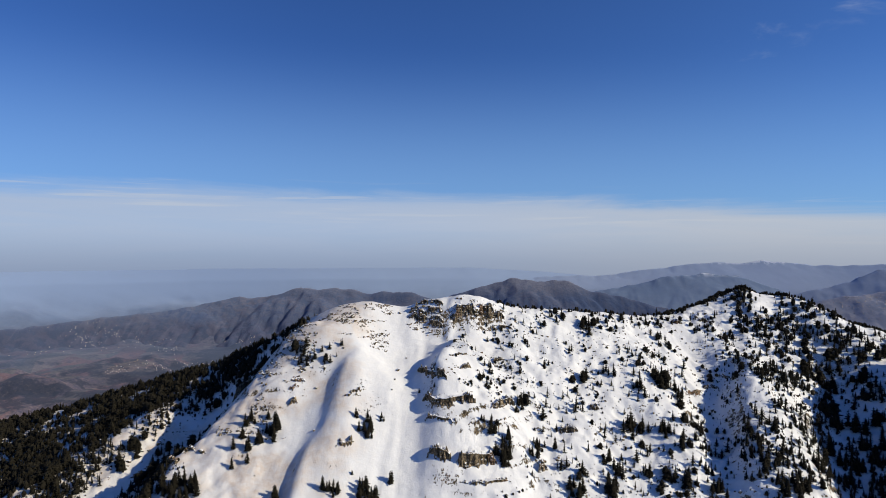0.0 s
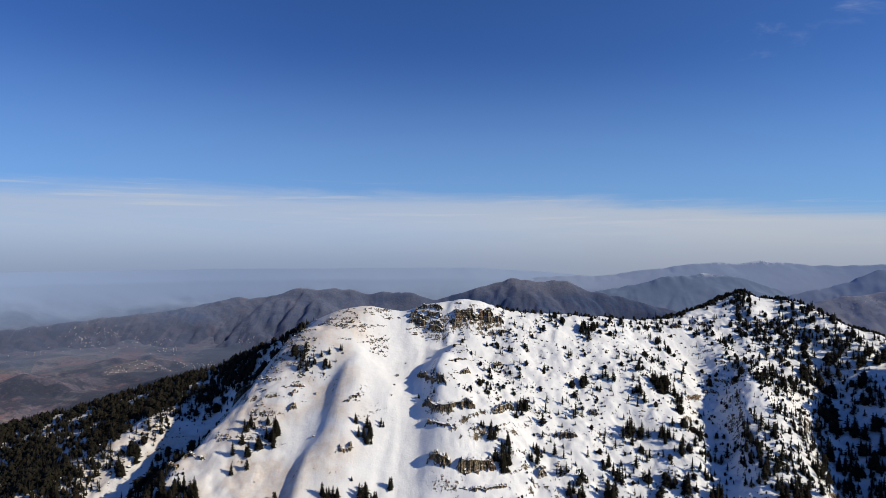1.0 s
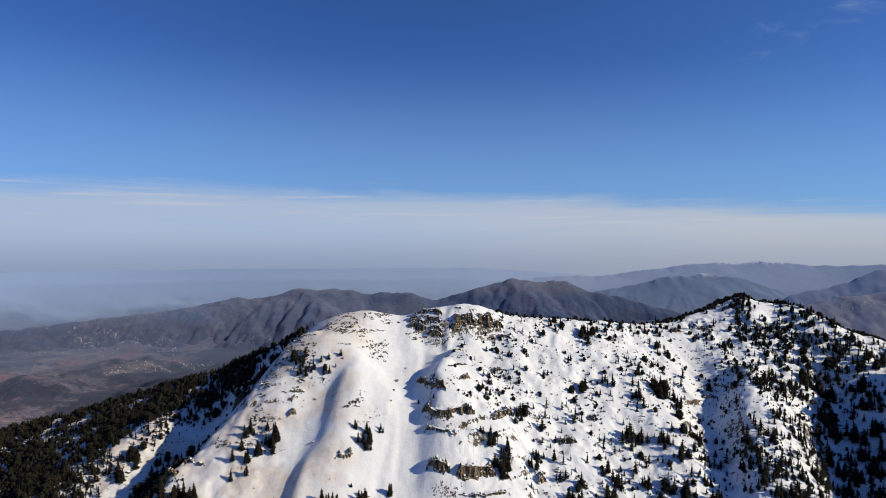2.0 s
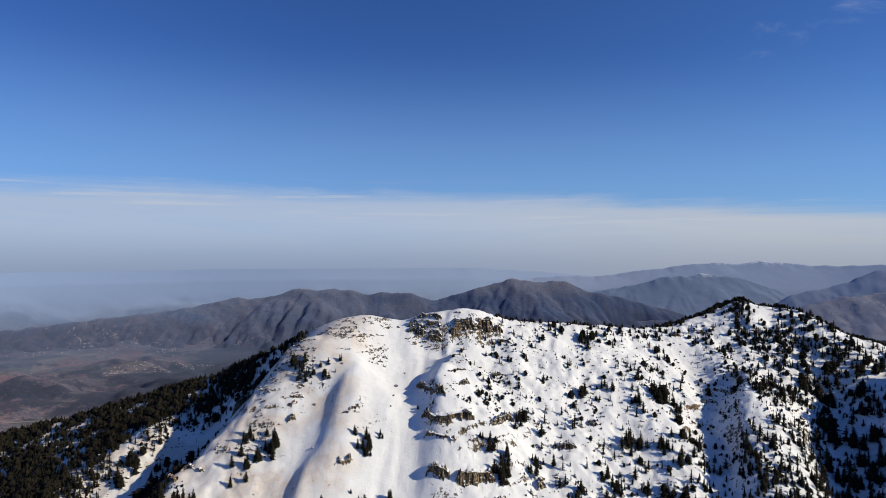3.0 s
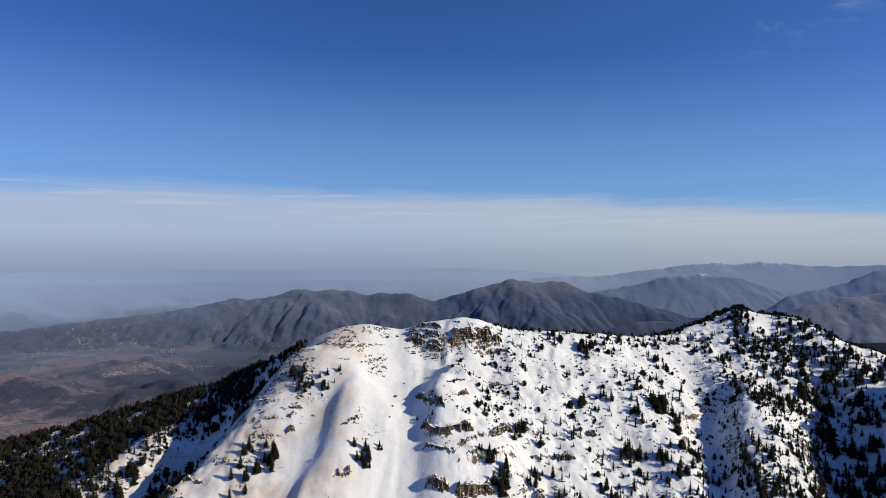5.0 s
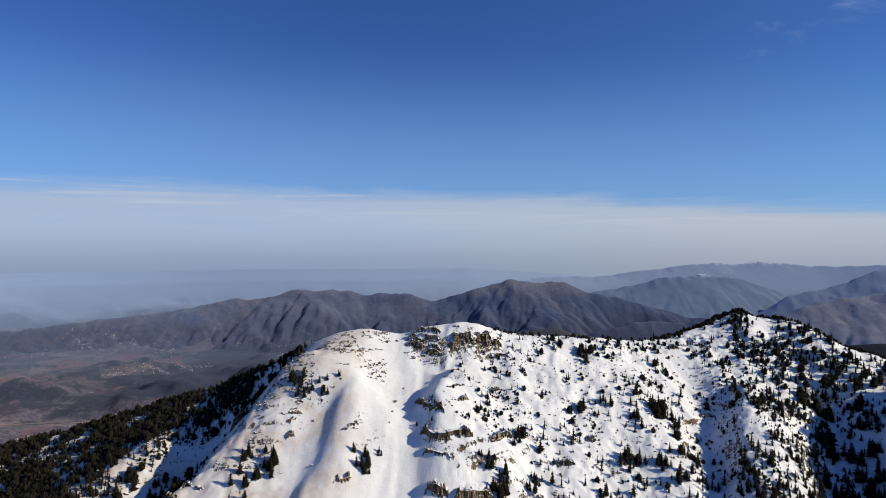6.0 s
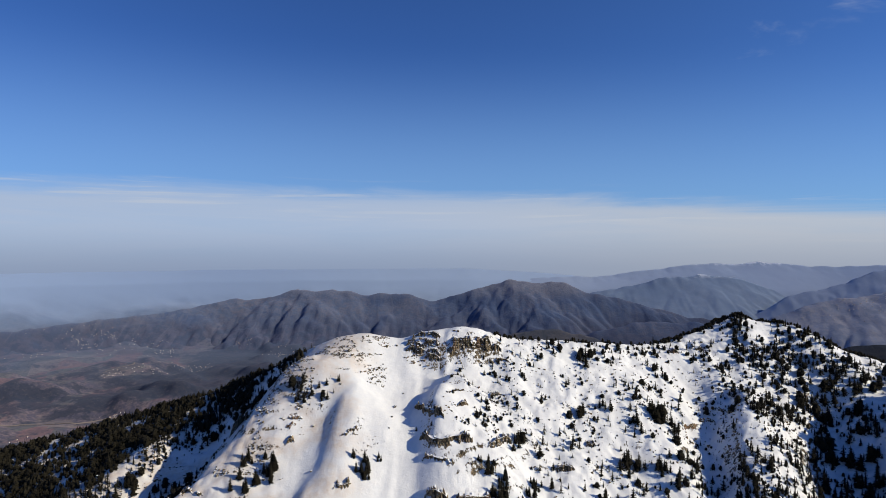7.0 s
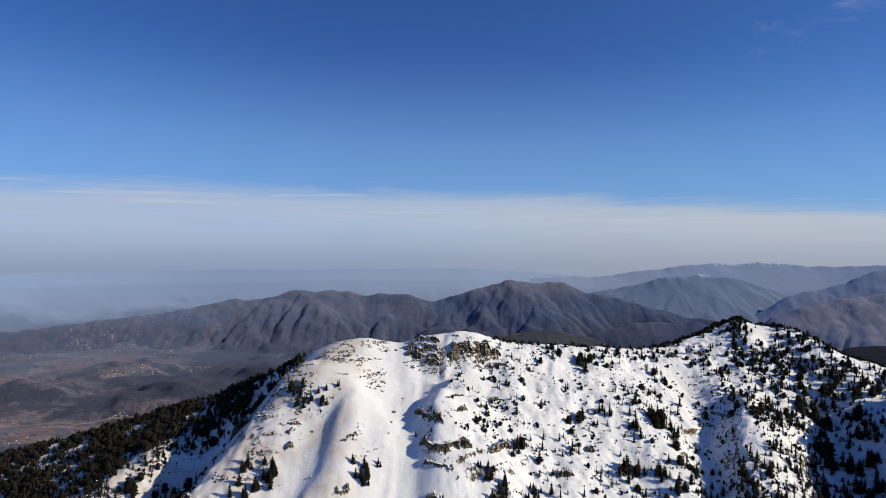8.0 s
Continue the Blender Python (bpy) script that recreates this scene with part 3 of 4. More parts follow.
# ---- fir trees ----
def fir_arrays(rng, tiers, per, core=7, bushy=False):
    """A fir one metre high: crown triangles from drooping sprays round a dense core, uneven in outline."""
    v, t = [], []
    lean = rng.uniform(-0.02, 0.02, 2)
    wide = rng.uniform(0.95, 1.35)

    def radius(h):
        if bushy:
            return wide * 0.29 * math.sqrt(max(0.02, 1 - ((h - 0.42) / 0.62) ** 2))
        return wide * (0.185 * (1 - h) ** 0.75 + 0.016)

    thin, gap = rng.uniform(0, 2 * math.pi), rng.uniform(0.6, 0.95)     # the windward side is thinner

    base = 0.07
    ring = []
    for k, h in enumerate((base, 0.30, 0.62, 0.90)):
        row = []
        for j in range(core):
            a = 2 * math.pi * j / core
            r = radius(h) * ((0.15, 0.28, 0.28, 0.05)[k] if not bushy else (0.5, 0.6, 0.55, 0.1)[k]) * rng.uniform(0.75, 1.2)
            row.append(len(v))
            v.append((r * math.cos(a) + lean[0] * h, r * math.sin(a) + lean[1] * h, h))
        ring.append(row)
    for k in range(3):
        for j in range(core):
            a, b, c, d = ring[k][j], ring[k][(j + 1) % core], ring[k + 1][(j + 1) % core], ring[k + 1][j]
            t += [(a, b, c), (a, c, d)]
    for i in range(tiers):
        h = base + (0.95 - base) * (i + rng.uniform(-0.2, 0.2)) / tiers
        h = max(h, base)
        full = rng.uniform(0.75, 1.2)          # uneven whorls
        for j in range(per):
            if rng.random() < 0.2:
                continue
            a = 2 * math.pi * (j + 0.5 * (i % 2) + rng.uniform(-0.3, 0.3)) / per
            r = full * radius(h) * rng.uniform(0.72, 1.3) * (gap + (1 - gap) * (0.5 - 0.5 * math.cos(a - thin)))
            w = r * rng.uniform(0.20, 0.38)
            ca, sa = math.cos(a), math.sin(a)
            drop = r * rng.uniform(0.15, 0.45)
            lx, ly = lean[0] * h, lean[1] * h
            n = len(v)
            v += [(lx, ly, h + r * 0.28), (lx + 0.62 * r * ca - w * sa, ly + 0.62 * r * sa + w * ca, h - drop * 0.5),
                  (lx + r * ca, ly + r * sa, h - drop * 0.7), (lx + 0.62 * r * ca + w * sa, ly + 0.62 * r * sa - w * ca, h - drop * 0.5),
                  (lx + 0.5 * r * ca, ly + 0.5 * r * sa, h - drop * 0.9)]
            t += [(n, n + 1, n + 2), (n, n + 2, n + 3), (n + 1, n + 4, n + 2), (n + 3, n + 2, n + 4)]
    n = len(v)
    v += [(lean[0] + 0.022, lean[1], 0.86), (lean[0] - 0.015, lean[1] + 0.018, 0.86), (lean[0] - 0.015, lean[1] - 0.018, 0.86), (lean[0], lean[1], 1.0)]
    t += [(n, n + 1, n + 3), (n + 1, n + 2, n + 3), (n + 2, n, n + 3)]
    return np.array(v), np.array(t)


def trunk_arrays(sides=6):
    v, t = [], []
    for h, r in ((-0.06, 0.026), (0.10, 0.019), (0.55, 0.010), (0.9, 0.003)):
        for j in range(sides):
            a = 2 * math.pi * j / sides
            v.append((r * math.cos(a), r * math.sin(a), h))
    for k in range(3):
        for j in range(sides):
            a, b = k * sides + j, k * sides + (j + 1) % sides
            t += [(a, b, b + sides), (a, b + sides, a + sides)]
    return np.array(v), np.array(t)


def limb_arrays(rng, count=16):
    """Bare lower limbs and twig ends that show between the sprays, each a thin tapered blade of three sides."""
    v, t = [], []
    for i in range(count):
        h = 0.10 + 0.68 * i / count
        a, r = rng.uniform(0, 2 * math.pi), (0.23 * (1 - h) + 0.02) * rng.uniform(0.9, 1.35)
        ca, sa = math.cos(a), math.sin(a)
        n = len(v)
        v += [(-0.006 * sa, 0.006 * ca, h), (0.006 * sa, -0.006 * ca, h), (0, 0, h + 0.012), (r * ca, r * sa, h + r * rng.uniform(-0.35, 0.1))]
        t += [(n, n + 1, n + 3), (n + 1, n + 2, n + 3), (n + 2, n, n + 3)]
    return np.array(v), np.array(t)


def mesh_of(name, v, t, mat):
    me = bpy.data.meshes.new(name)
    me.from_pydata(np.asarray(v).tolist(), [], np.asarray(t).tolist())
    me.materials.append(mat)
    me.update()
    return me


def fir_models(count, seed):
    rng = np.random.default_rng(seed)
    trunk = mesh_of("trunk", *trunk_arrays(), BARK)
    made = []
    for k in range(count):
        e = new("fir_tree")
        part("trunk", trunk, None, e, "grey-brown bark trunk")
        part("limbs", mesh_of("limbs", *limb_arrays(rng), BARK), None, e, "thin bare grey-brown limbs")
        part("crown", mesh_of("crown", *fir_arrays(rng, 15, 9), NEEDLES), None, e)
        made.append(tagged(e, "dark green fir standing alone on the snowy slope", "tree", group="firs on the open slope"))
    return made


# clumps of firs on the open face: x, y, spread, how many, height
FIR_CLUMPS = (
    [(-88, 394, 6.5, 11, 7), (-73, 392, 5.0, 5, 5), (-65, 398, 1.1, 2, 5), (-106, 352, 10.3, 11, 7.5), (-96, 354, 2.6, 4, 9), (-116, 342, 0.8, 1, 9), (-114, 334, 0.8, 1, 8), (-108, 342, 0.9, 2, 8), (-107, 336, 0.8, 1, 6), (-136, 320, 7.6, 13, 9), (-150, 322, 6.5, 8, 8), (-176, 389, 3.9, 5, 7), (-180, 382, 1.4, 2, 7), (-194, 386, 4.6, 6, 8), (-196, 376, 2.8, 4, 9), (-182, 410, 1.1, 1, 6), (-170, 426, 1.2, 2, 8), (-156, 426, 2.3, 3, 8), (-162, 422, 0.8, 1, 6), (-83, 390, 3.6, 3, 4)],
    [(-43, 350, 4.6, 9, 6.5), (-49, 354, 1.3, 2, 6), (-35, 356, 2.6, 3, 4.5), (-39, 320.5, 5.9, 9, 8), (-28, 329, 0.9, 2, 7), (-49, 328, 0.8, 1, 4), (-57, 319, 2.9, 4, 6), (-61, 320, 1.8, 3, 8), (-88, 322, 1.5, 2, 7), (57, 420, 0.8, 1, 7), (29, 388, 3.2, 4, 5), (25, 380, 4.2, 5, 5), (37, 422, 9.3, 8, 4), (14, 416, 3.4, 3, 3), (-7, 376, 7.6, 6, 3), (48, 374, 3.1, 6, 6.5), (43, 368, 1.3, 3, 6), (60, 370, 1.0, 2, 7), (37, 349, 3.5, 6, 6.5)],
    [(28, 352, 2.3, 4, 6), (32, 341, 4.7, 8, 7.5), (23, 354, 1.3, 2, 5.5), (65, 354, 0.8, 1, 9), (55, 354, 3.2, 4, 6), (51, 348, 2.5, 3, 6), (82, 447, 4.9, 7, 6), (71, 436, 3.2, 3, 4), (104, 442, 5.7, 12, 7), (68, 408, 3.0, 3, 6), (88, 420, 3.1, 3, 5), (93, 402, 2.6, 4, 7), (83, 400, 1.5, 2, 6), (72, 333, 3.7, 6, 9), (92, 336, 3.1, 4, 9), (107, 409, 1.5, 2, 8), (112, 406, 1.1, 2, 8), (133, 418, 1.5, 2, 9), (124, 397, 6.5, 7, 7)],
    [(144, 409, 4.9, 12, 9), (159, 450, 7.0, 8, 5), (152, 404, 3.0, 3, 7), (152, 390, 2.5, 4, 6), (114, 376, 2.4, 3, 12), (118, 372, 6.8, 9, 7), (134, 370, 3.7, 6, 7), (152, 376, 5.8, 9, 6), (153, 366, 5.4, 7, 5), (139, 360, 1.6, 3, 9), (149, 350, 3.8, 6, 5), (116, 346, 0.9, 2, 10), (127, 344, 2.5, 4, 6), (135, 342, 2.8, 4, 9), (95, 350, 2.2, 3, 9), (98, 345, 1.3, 2, 8), (151, 336, 3.7, 5, 8), (235, 479, 6.6, 8, 5), (243, 473, 4.3, 6, 6)],
    [(254, 394, 6, 5, 10), (263, 388, 5, 5, 13), (230, 368, 6, 5, 9), (240, 361, 5, 5, 11), (174, 352, 7, 8, 6), (172, 338, 5, 4, 7), (184, 324, 8, 7, 8), (198, 331, 6, 5, 8), (249, 358, 5, 3, 9), (252, 402, 6, 5, 8), (276, 389, 5, 4, 10), (195, 342, 8, 7, 7), (216, 350, 7, 7, 7), (270, 372, 7, 5, 9), (285, 378, 6, 4, 9), (262, 345, 8, 5, 8), (245, 335, 7, 5, 8)],
    [(262, 446, 8, 5, 7), (272, 438, 8, 8, 8), (250, 452, 8, 4, 6), (283, 446, 6, 6, 7), (240, 460, 7, 4, 5), (268, 428, 6, 6, 8), (292, 452, 7, 10, 7), (258, 434, 6, 6, 7), (300, 440, 8, 9, 8), (290, 425, 7, 8, 8), (285, 410, 7, 7, 9), (181, 476, 6, 8, 2.5), (205, 484, 7, 9, 2.5), (190, 470, 5, 5, 3)],
)


def plant_firs():
    rng = np.random.default_rng(5)
    models = fir_models(7, 3)
    used, far = set(), []
    for clumps in FIR_CLUMPS:
        for cx, cy, rad, count, tall in clumps:
            for _ in range(count if count < 4 else round(1.45 * count)):
                a, q = rng.uniform(0, 2 * math.pi), math.sqrt(rng.random())
                x, y = cx + 1.1 * rad * q * math.cos(a), cy + rad * q * math.sin(a)
                z = float(height(x, y))
                h = tall * rng.uniform(0.6, 1.2)
                if y > 370:
                    far.append((x, y, z, h))
                    continue
                k = int(rng.integers(len(models)))
                m = pose(x, y, z - 0.1, rng.uniform(-3, 3), rng.uniform(-3, 3), rng.uniform(0, 360)) @ Matrix.Diagonal((h * 1.3, h * 1.3, h, 1))
                if k not in used:
                    used.add(k)
                    models[k].matrix_basis = m
                    ob = models[k]
                else:
                    ob = copy_thing(models[k], Matrix.Identity(4))
                    ob.matrix_basis = m
                near = "dark green fir in a clump of firs on snow" if count > 2 else "dark green fir standing alone on the snowy slope"
                if tall <= 5:
                    near = "small stunted dark fir among rocks and snow"
                ob["label"] = near
    return far


UPPER_FIRS = plant_firs()


def wood(name, label, points, seed, tiers=8, per=7, bushy=0.0):
    """Many firs too close together to be counted, as one mesh."""
    rng = np.random.default_rng(seed)
    models = [fir_arrays(rng, tiers, per, 5, k < 10 * bushy) for k in range(10)]
    vs, ts, n = [], [], 0
    for x, y, z, h in points:
        v, t = models[int(rng.integers(len(models)))]
        a = rng.uniform(0, 2 * math.pi)
        w = h * rng.uniform(1.1, 1.8)
        c, s = math.cos(a) * w, math.sin(a) * w
        vs.append(np.stack([x + v[:, 0] * c - v[:, 1] * s, y + v[:, 0] * s + v[:, 1] * c, z - 0.2 + v[:, 2] * h], -1))
        ts.append(t + n)
        n += len(v)
    ob = new(name, mesh_of(name, np.concatenate(vs), np.concatenate(ts), NEEDLES))
    return tagged(ob, label, "trees", kind="stuff")


def scatter(seed, count, box, keep, lo, hi):
    """Random places in a box (x0, x1, d0, d1), d metres below the crest, kept where keep(x, d, y) beats a dice."""
    rng = np.random.default_rng(seed)
    x = rng.uniform(box[0], box[1], count)
    d = rng.uniform(box[2], box[3], count)
    y = soft_interp(x, CREST[:, 0], CREST[:, 1], 12) - d
    ok = rng.random(count) < keep(x, d, y)
    x, y = x[ok], y[ok]
    h = lo + (hi - lo) * rng.random(len(x)) ** 1.7
    return list(zip(x, y, height(x, y), h))


def clear_of(x, y, k, width):
    """0 in the bed of the gully LINES[k], where slides keep the snow bare, 1 well away from it."""
    return 1 - np.exp(-(along(x, y, LINES[k][3])[0] / width) ** 4)


TROUGH, GULLY = 3, 10


def west_wood(x, d, y):
    reach = np.interp(-x, [100, 118, 142, 165, 188, 206, 218, 230, 240], [20, 30, 42, 50, 56, 78, 108, 160, 190])
    dense = 1 - smooth(d + 12 * fbm(x, y, 26, 3, 41), reach * 0.75, reach * 1.08)
    return dense * (0.22 + 0.78 * smooth(fbm(x, y, 17, 3, 43), -0.42, 0.05)) * smooth(-x, 90, 112)


def hollow(x, d):
    return 1 - 0.8 * smooth(x + 0.45 * d, 284, 304)


def east_wood(x, d, y):
    rib = smooth(x + 0.38 * d, 236, 256)
    return hollow(x, d) * clear_of(x, y, GULLY, 13) * (smooth(fbm(x, y, 20, 3, 45), -0.15, 0.4) * 0.92 + 0.08) * (0.16 + (0.36 + 0.5 * smooth(d, 30, 90)) * rib + 0.35 * smooth(x, 135, 155) * smooth(d, 70, 100))


def east_scrub(x, d, y):
    return hollow(x, d) * clear_of(x, y, GULLY, 9) * smooth(fbm(x, y, 14, 3, 44), -0.05, 0.4) * smooth(x + 0.38 * d, 225, 250) * 0.9


def middle_slope(x, d, y):
    return (smooth(fbm(x, y, 22, 3, 47), -0.1, 0.6) * smooth(x, 35, 100) * 0.85 + 0.08) * clear_of(x, y, GULLY, 14)


def crest_line(x, d, y):
    return (0.25 + 0.75 * smooth(fbm(x, y, 20, 2, 49), -0.2, 0.3)) * (0.25 * smooth(x, 30, 60) + 0.75 * smooth(x, 165, 195))


wood("upper_firs", "small clumps of dark firs high on the snowy face", UPPER_FIRS, 35, 9, 8, 0.1)
wood("fir_forest", "dense dark fir forest along the shaded western ridge", scatter(11, 18000, (-395, -88, -12, 165), west_wood, 2.7, 6.6), 21, 4, 5, 0.35)
wood("fir_wood", "scattered dark firs on the snowy eastern rib", scatter(12, 5900, (140, 330, 3, 175), east_wood, 1.8, 7.5), 22, 8, 7, 0.2)
wood("juniper_scrub", "low dark evergreen scrub on the eastern rib", scatter(17, 6200, (150, 325, 2, 175), east_scrub, 0.8, 3.0), 27, 4, 5, 1.0)
wood("tall_fir_stand", "tall dark firs in the shaded eastern hollow", scatter(13, 250, (190, 345, 50, 215), lambda x, d, y: smooth(x + 0.38 * d, 274, 290) * (0.10 + 0.90 * smooth(d, 108, 150)) * (0.45 + 0.55 * smooth(fbm(x, y, 20, 2, 46), -0.3, 0.2)), 5, 14), 23, 9, 8)
wood("fir_saplings", "small firs and shrubs poking through the snow", scatter(14, 2700, (30, 190, 6, 150), middle_slope, 0.9, 5.0), 24, 6, 7, 0.4)
wood("slope_shrubs", "low dark shrubs dotted over the snow slope", scatter(18, 1900, (28, 200, 8, 155), lambda x, d, y: clear_of(x, y, GULLY, 14) * (0.15 + 0.8 * smooth(fbm(x, y, 12, 3, 55), 0.0, 0.5)), 0.6, 2.1), 28, 3, 4, 0.7)
wood("knob_shrubs", "low firs and shrubs on the ledges below the summit", scatter(41, 430, (6, 52, 22, 72), lambda x, d, y: smooth(fbm(x, y, 11, 3, 78), -0.05, 0.35), 0.8, 3.4), 42, 5, 5, 0.5)
wood("lower_firs", "firs scattered on the lower snow slope", scatter(19, 330, (62, 172, 55, 160), lambda x, d, y: 0.1 + 0.85 * smooth(fbm(x, y, 16, 2, 58), -0.05, 0.4), 2.5, 8.5), 29, 7, 6)
wood("summit_firs", "dark firs crowded below the eastern summit", scatter(20, 280, (222, 305, 3, 50), lambda x, d, y: smooth(fbm(x, y, 15, 3, 62), -0.1, 0.35), 2.0, 6.0), 30, 6, 6, 0.6)
wood("shoulder_firs", "dense dark firs on the shoulder east of the summit", scatter(33, 1450, (240, 352, 2, 105), lambda x, d, y: smooth(x - 0.1 * d, 240, 256) * (1 - 0.65 * smooth(x + 0.25 * d, 284, 298) * smooth(d, 36, 50)) * np.maximum(0.2 + 0.8 * smooth(d, 34, 58), 0.9 * smooth(x, 288, 304)) * (0.1 + 0.9 * smooth(fbm(x, y, 18, 2, 72), -0.05, 0.3)), 2.5, 8.0), 34, 7, 7, 0.2)
wood("gully_shrubs", "low dark shrubs on the shaded bank of the eastern gully", scatter(43, 1700, (160, 232, 22, 150), lambda x, d, y: np.exp(-((x - 205 - 0.34 * (y - 463)) / 15) ** 2) * (0.15 + 0.85 * smooth(fbm(x, y, 11, 3, 80), -0.15, 0.3)), 0.8, 3.4), 44, 4, 5, 0.6)
wood("rib_firs", "small dark firs strewn over the upper eastern rib", scatter(45, 520, (204, 262, 38, 104), lambda x, d, y: 0.1 + 0.75 * smooth(fbm(x, y, 13, 3, 82), -0.1, 0.35), 1.2, 5.0), 46, 6, 6, 0.4)
wood("hollow_firs", "firs at the foot of the eastern rib", scatter(23, 520, (165, 262, 122, 190), lambda x, d, y: clear_of(x, y, GULLY, 16) * (0.1 + 0.7 * smooth(fbm(x, y, 16, 2, 68), -0.1, 0.4)), 3.0, 9.0), 31, 7, 6)
wood("foot_firs", "dense firs at the foot of the shaded hollow", scatter(39, 260, (196, 300, 138, 220), lambda x, d, y: smooth(x + 0.3 * d, 246, 262) * (0.35 + 0.65 * smooth(fbm(x, y, 18, 2, 76), -0.3, 0.1)), 4.0, 11.0), 40, 8, 7)
wood("spur_firs", "firs scattered over the stony western spur", scatter(16, 2800, (-245, -150, 30, 175), lambda x, d, y: clear_of(x, y, TROUGH, 17) * (0.1 + 0.7 * smooth(fbm(x, y, 18, 2, 53), -0.1, 0.3)), 2.5, 8.0), 26, 6, 6, 0.2)
wood("spur_scrub", "low dark scrub and young firs on the western spur", scatter(37, 3800, (-240, -140, 25, 175), lambda x, d, y: clear_of(x, y, TROUGH, 18) * (0.1 + 0.8 * smooth(fbm(x, y, 12, 3, 74), -0.05, 0.35)), 0.7, 2.8), 38, 4, 5, 0.9)
wood("ridge_pines", "dark rounded pines lining the mountain crest", scatter(15, 2700, (38, 350, -8, 3), crest_line, 1.1, 3.9), 25, 5, 6, 1.0)


# ---- rock outcrops ----
def stone_meshes(count, seed):
    rng = np.random.default_rng(seed)
    out = []
    for _ in range(count):
        bm = bmesh.new()
        for _ in range(22):
            p = rng.uniform(-1, 1, 3)
            p = np.clip(p * 1.35, -1, 1) * rng.uniform(0.68, 1.0, 3)
            bm.verts.new((p[0] * 0.5, p[1] * 0.5, p[2] * 0.5))
        hull = bmesh.ops.convex_hull(bm, input=bm.verts)
        bmesh.ops.delete(bm, geom=[g for g in hull["geom_interior"] if isinstance(g, bmesh.types.BMVert)], context="VERTS")
        me = bpy.data.meshes.new("stone")
        bm.to_mesh(me)
        bm.free()
        me.materials.append(ROCK)
        out.append(me)
    return out


# crags: from x, to x, y of the middle of the foot, height
CHUTE_CRAGS = [(-16, 2, 377, 6), (3, 16, 391, 2), (10, 17, 380, 4), (33, 40, 406, 3.5), (-12, 19, 359, 6.8), (-10, 8, 352, 4.5),
               (15, 40, 355, 2), (-9, 4, 336, 9), (7, 29, 334, 11), (28, 43, 367, 6), (69, 80, 367, 4), (91, 97, 384, 4.5), (53, 58, 342, 7), (8, 36, 326, 2.8)]
WEST_CRAGS = [(-84, -63, 417, 2.2), (-66, -60, 421, 3.5), (-62, -39, 423, 2), (-57, -42, 411, 1.6), (-71, -60, 406, 1.3), (-40, -30, 436, 1.6), (-76, -68, 386, 2.5),
              (-99, -85, 380, 1.8), (-93, -88, 376, 3), (-92, -87, 368, 4.5), (-137, -119, 405, 7), (-58, -49, 364.5, 1.7), (-51, -47, 370, 2), (-55, -46, 368, 2.5),
              (-192, -184, 408, 5), (-145, -132, 344, 3), (-152, -144, 338, 3.5), (-58, -49, 340.5, 4.5)]
EAST_CRAGS = [(176, 184, 475, 5), (195, 201, 488, 4), (198, 211, 482, 3.5), (191, 200, 410, 3), (176, 186, 419, 3)]
SUMMIT_CRAGS = [(-25, -17, 432, 6), (-24, -1, 435, 5.5), (-20, 0, 439, 4), (-18, 0, 430, 6.5), (-10, 0, 427, 4.5),
                (6, 37, 429, 14), (31, 43, 434, 5), (38, 48, 429, 4)]


def sheet(name, P, mat, smooth_faces):
    """A mesh over a grid of points (rows, columns, 3)."""
    k, n = P.shape[:2]
    i = np.arange(k * n).reshape(k, n)
    quads = np.stack([i[:-1, :-1], i[:-1, 1:], i[1:, 1:], i[1:, :-1]], -1).reshape(-1, 4)
    me = mesh_of(name, P.reshape(-1, 3), quads, mat)
    me.polygons.foreach_set("use_smooth", [smooth_faces] * len(quads))
    return me


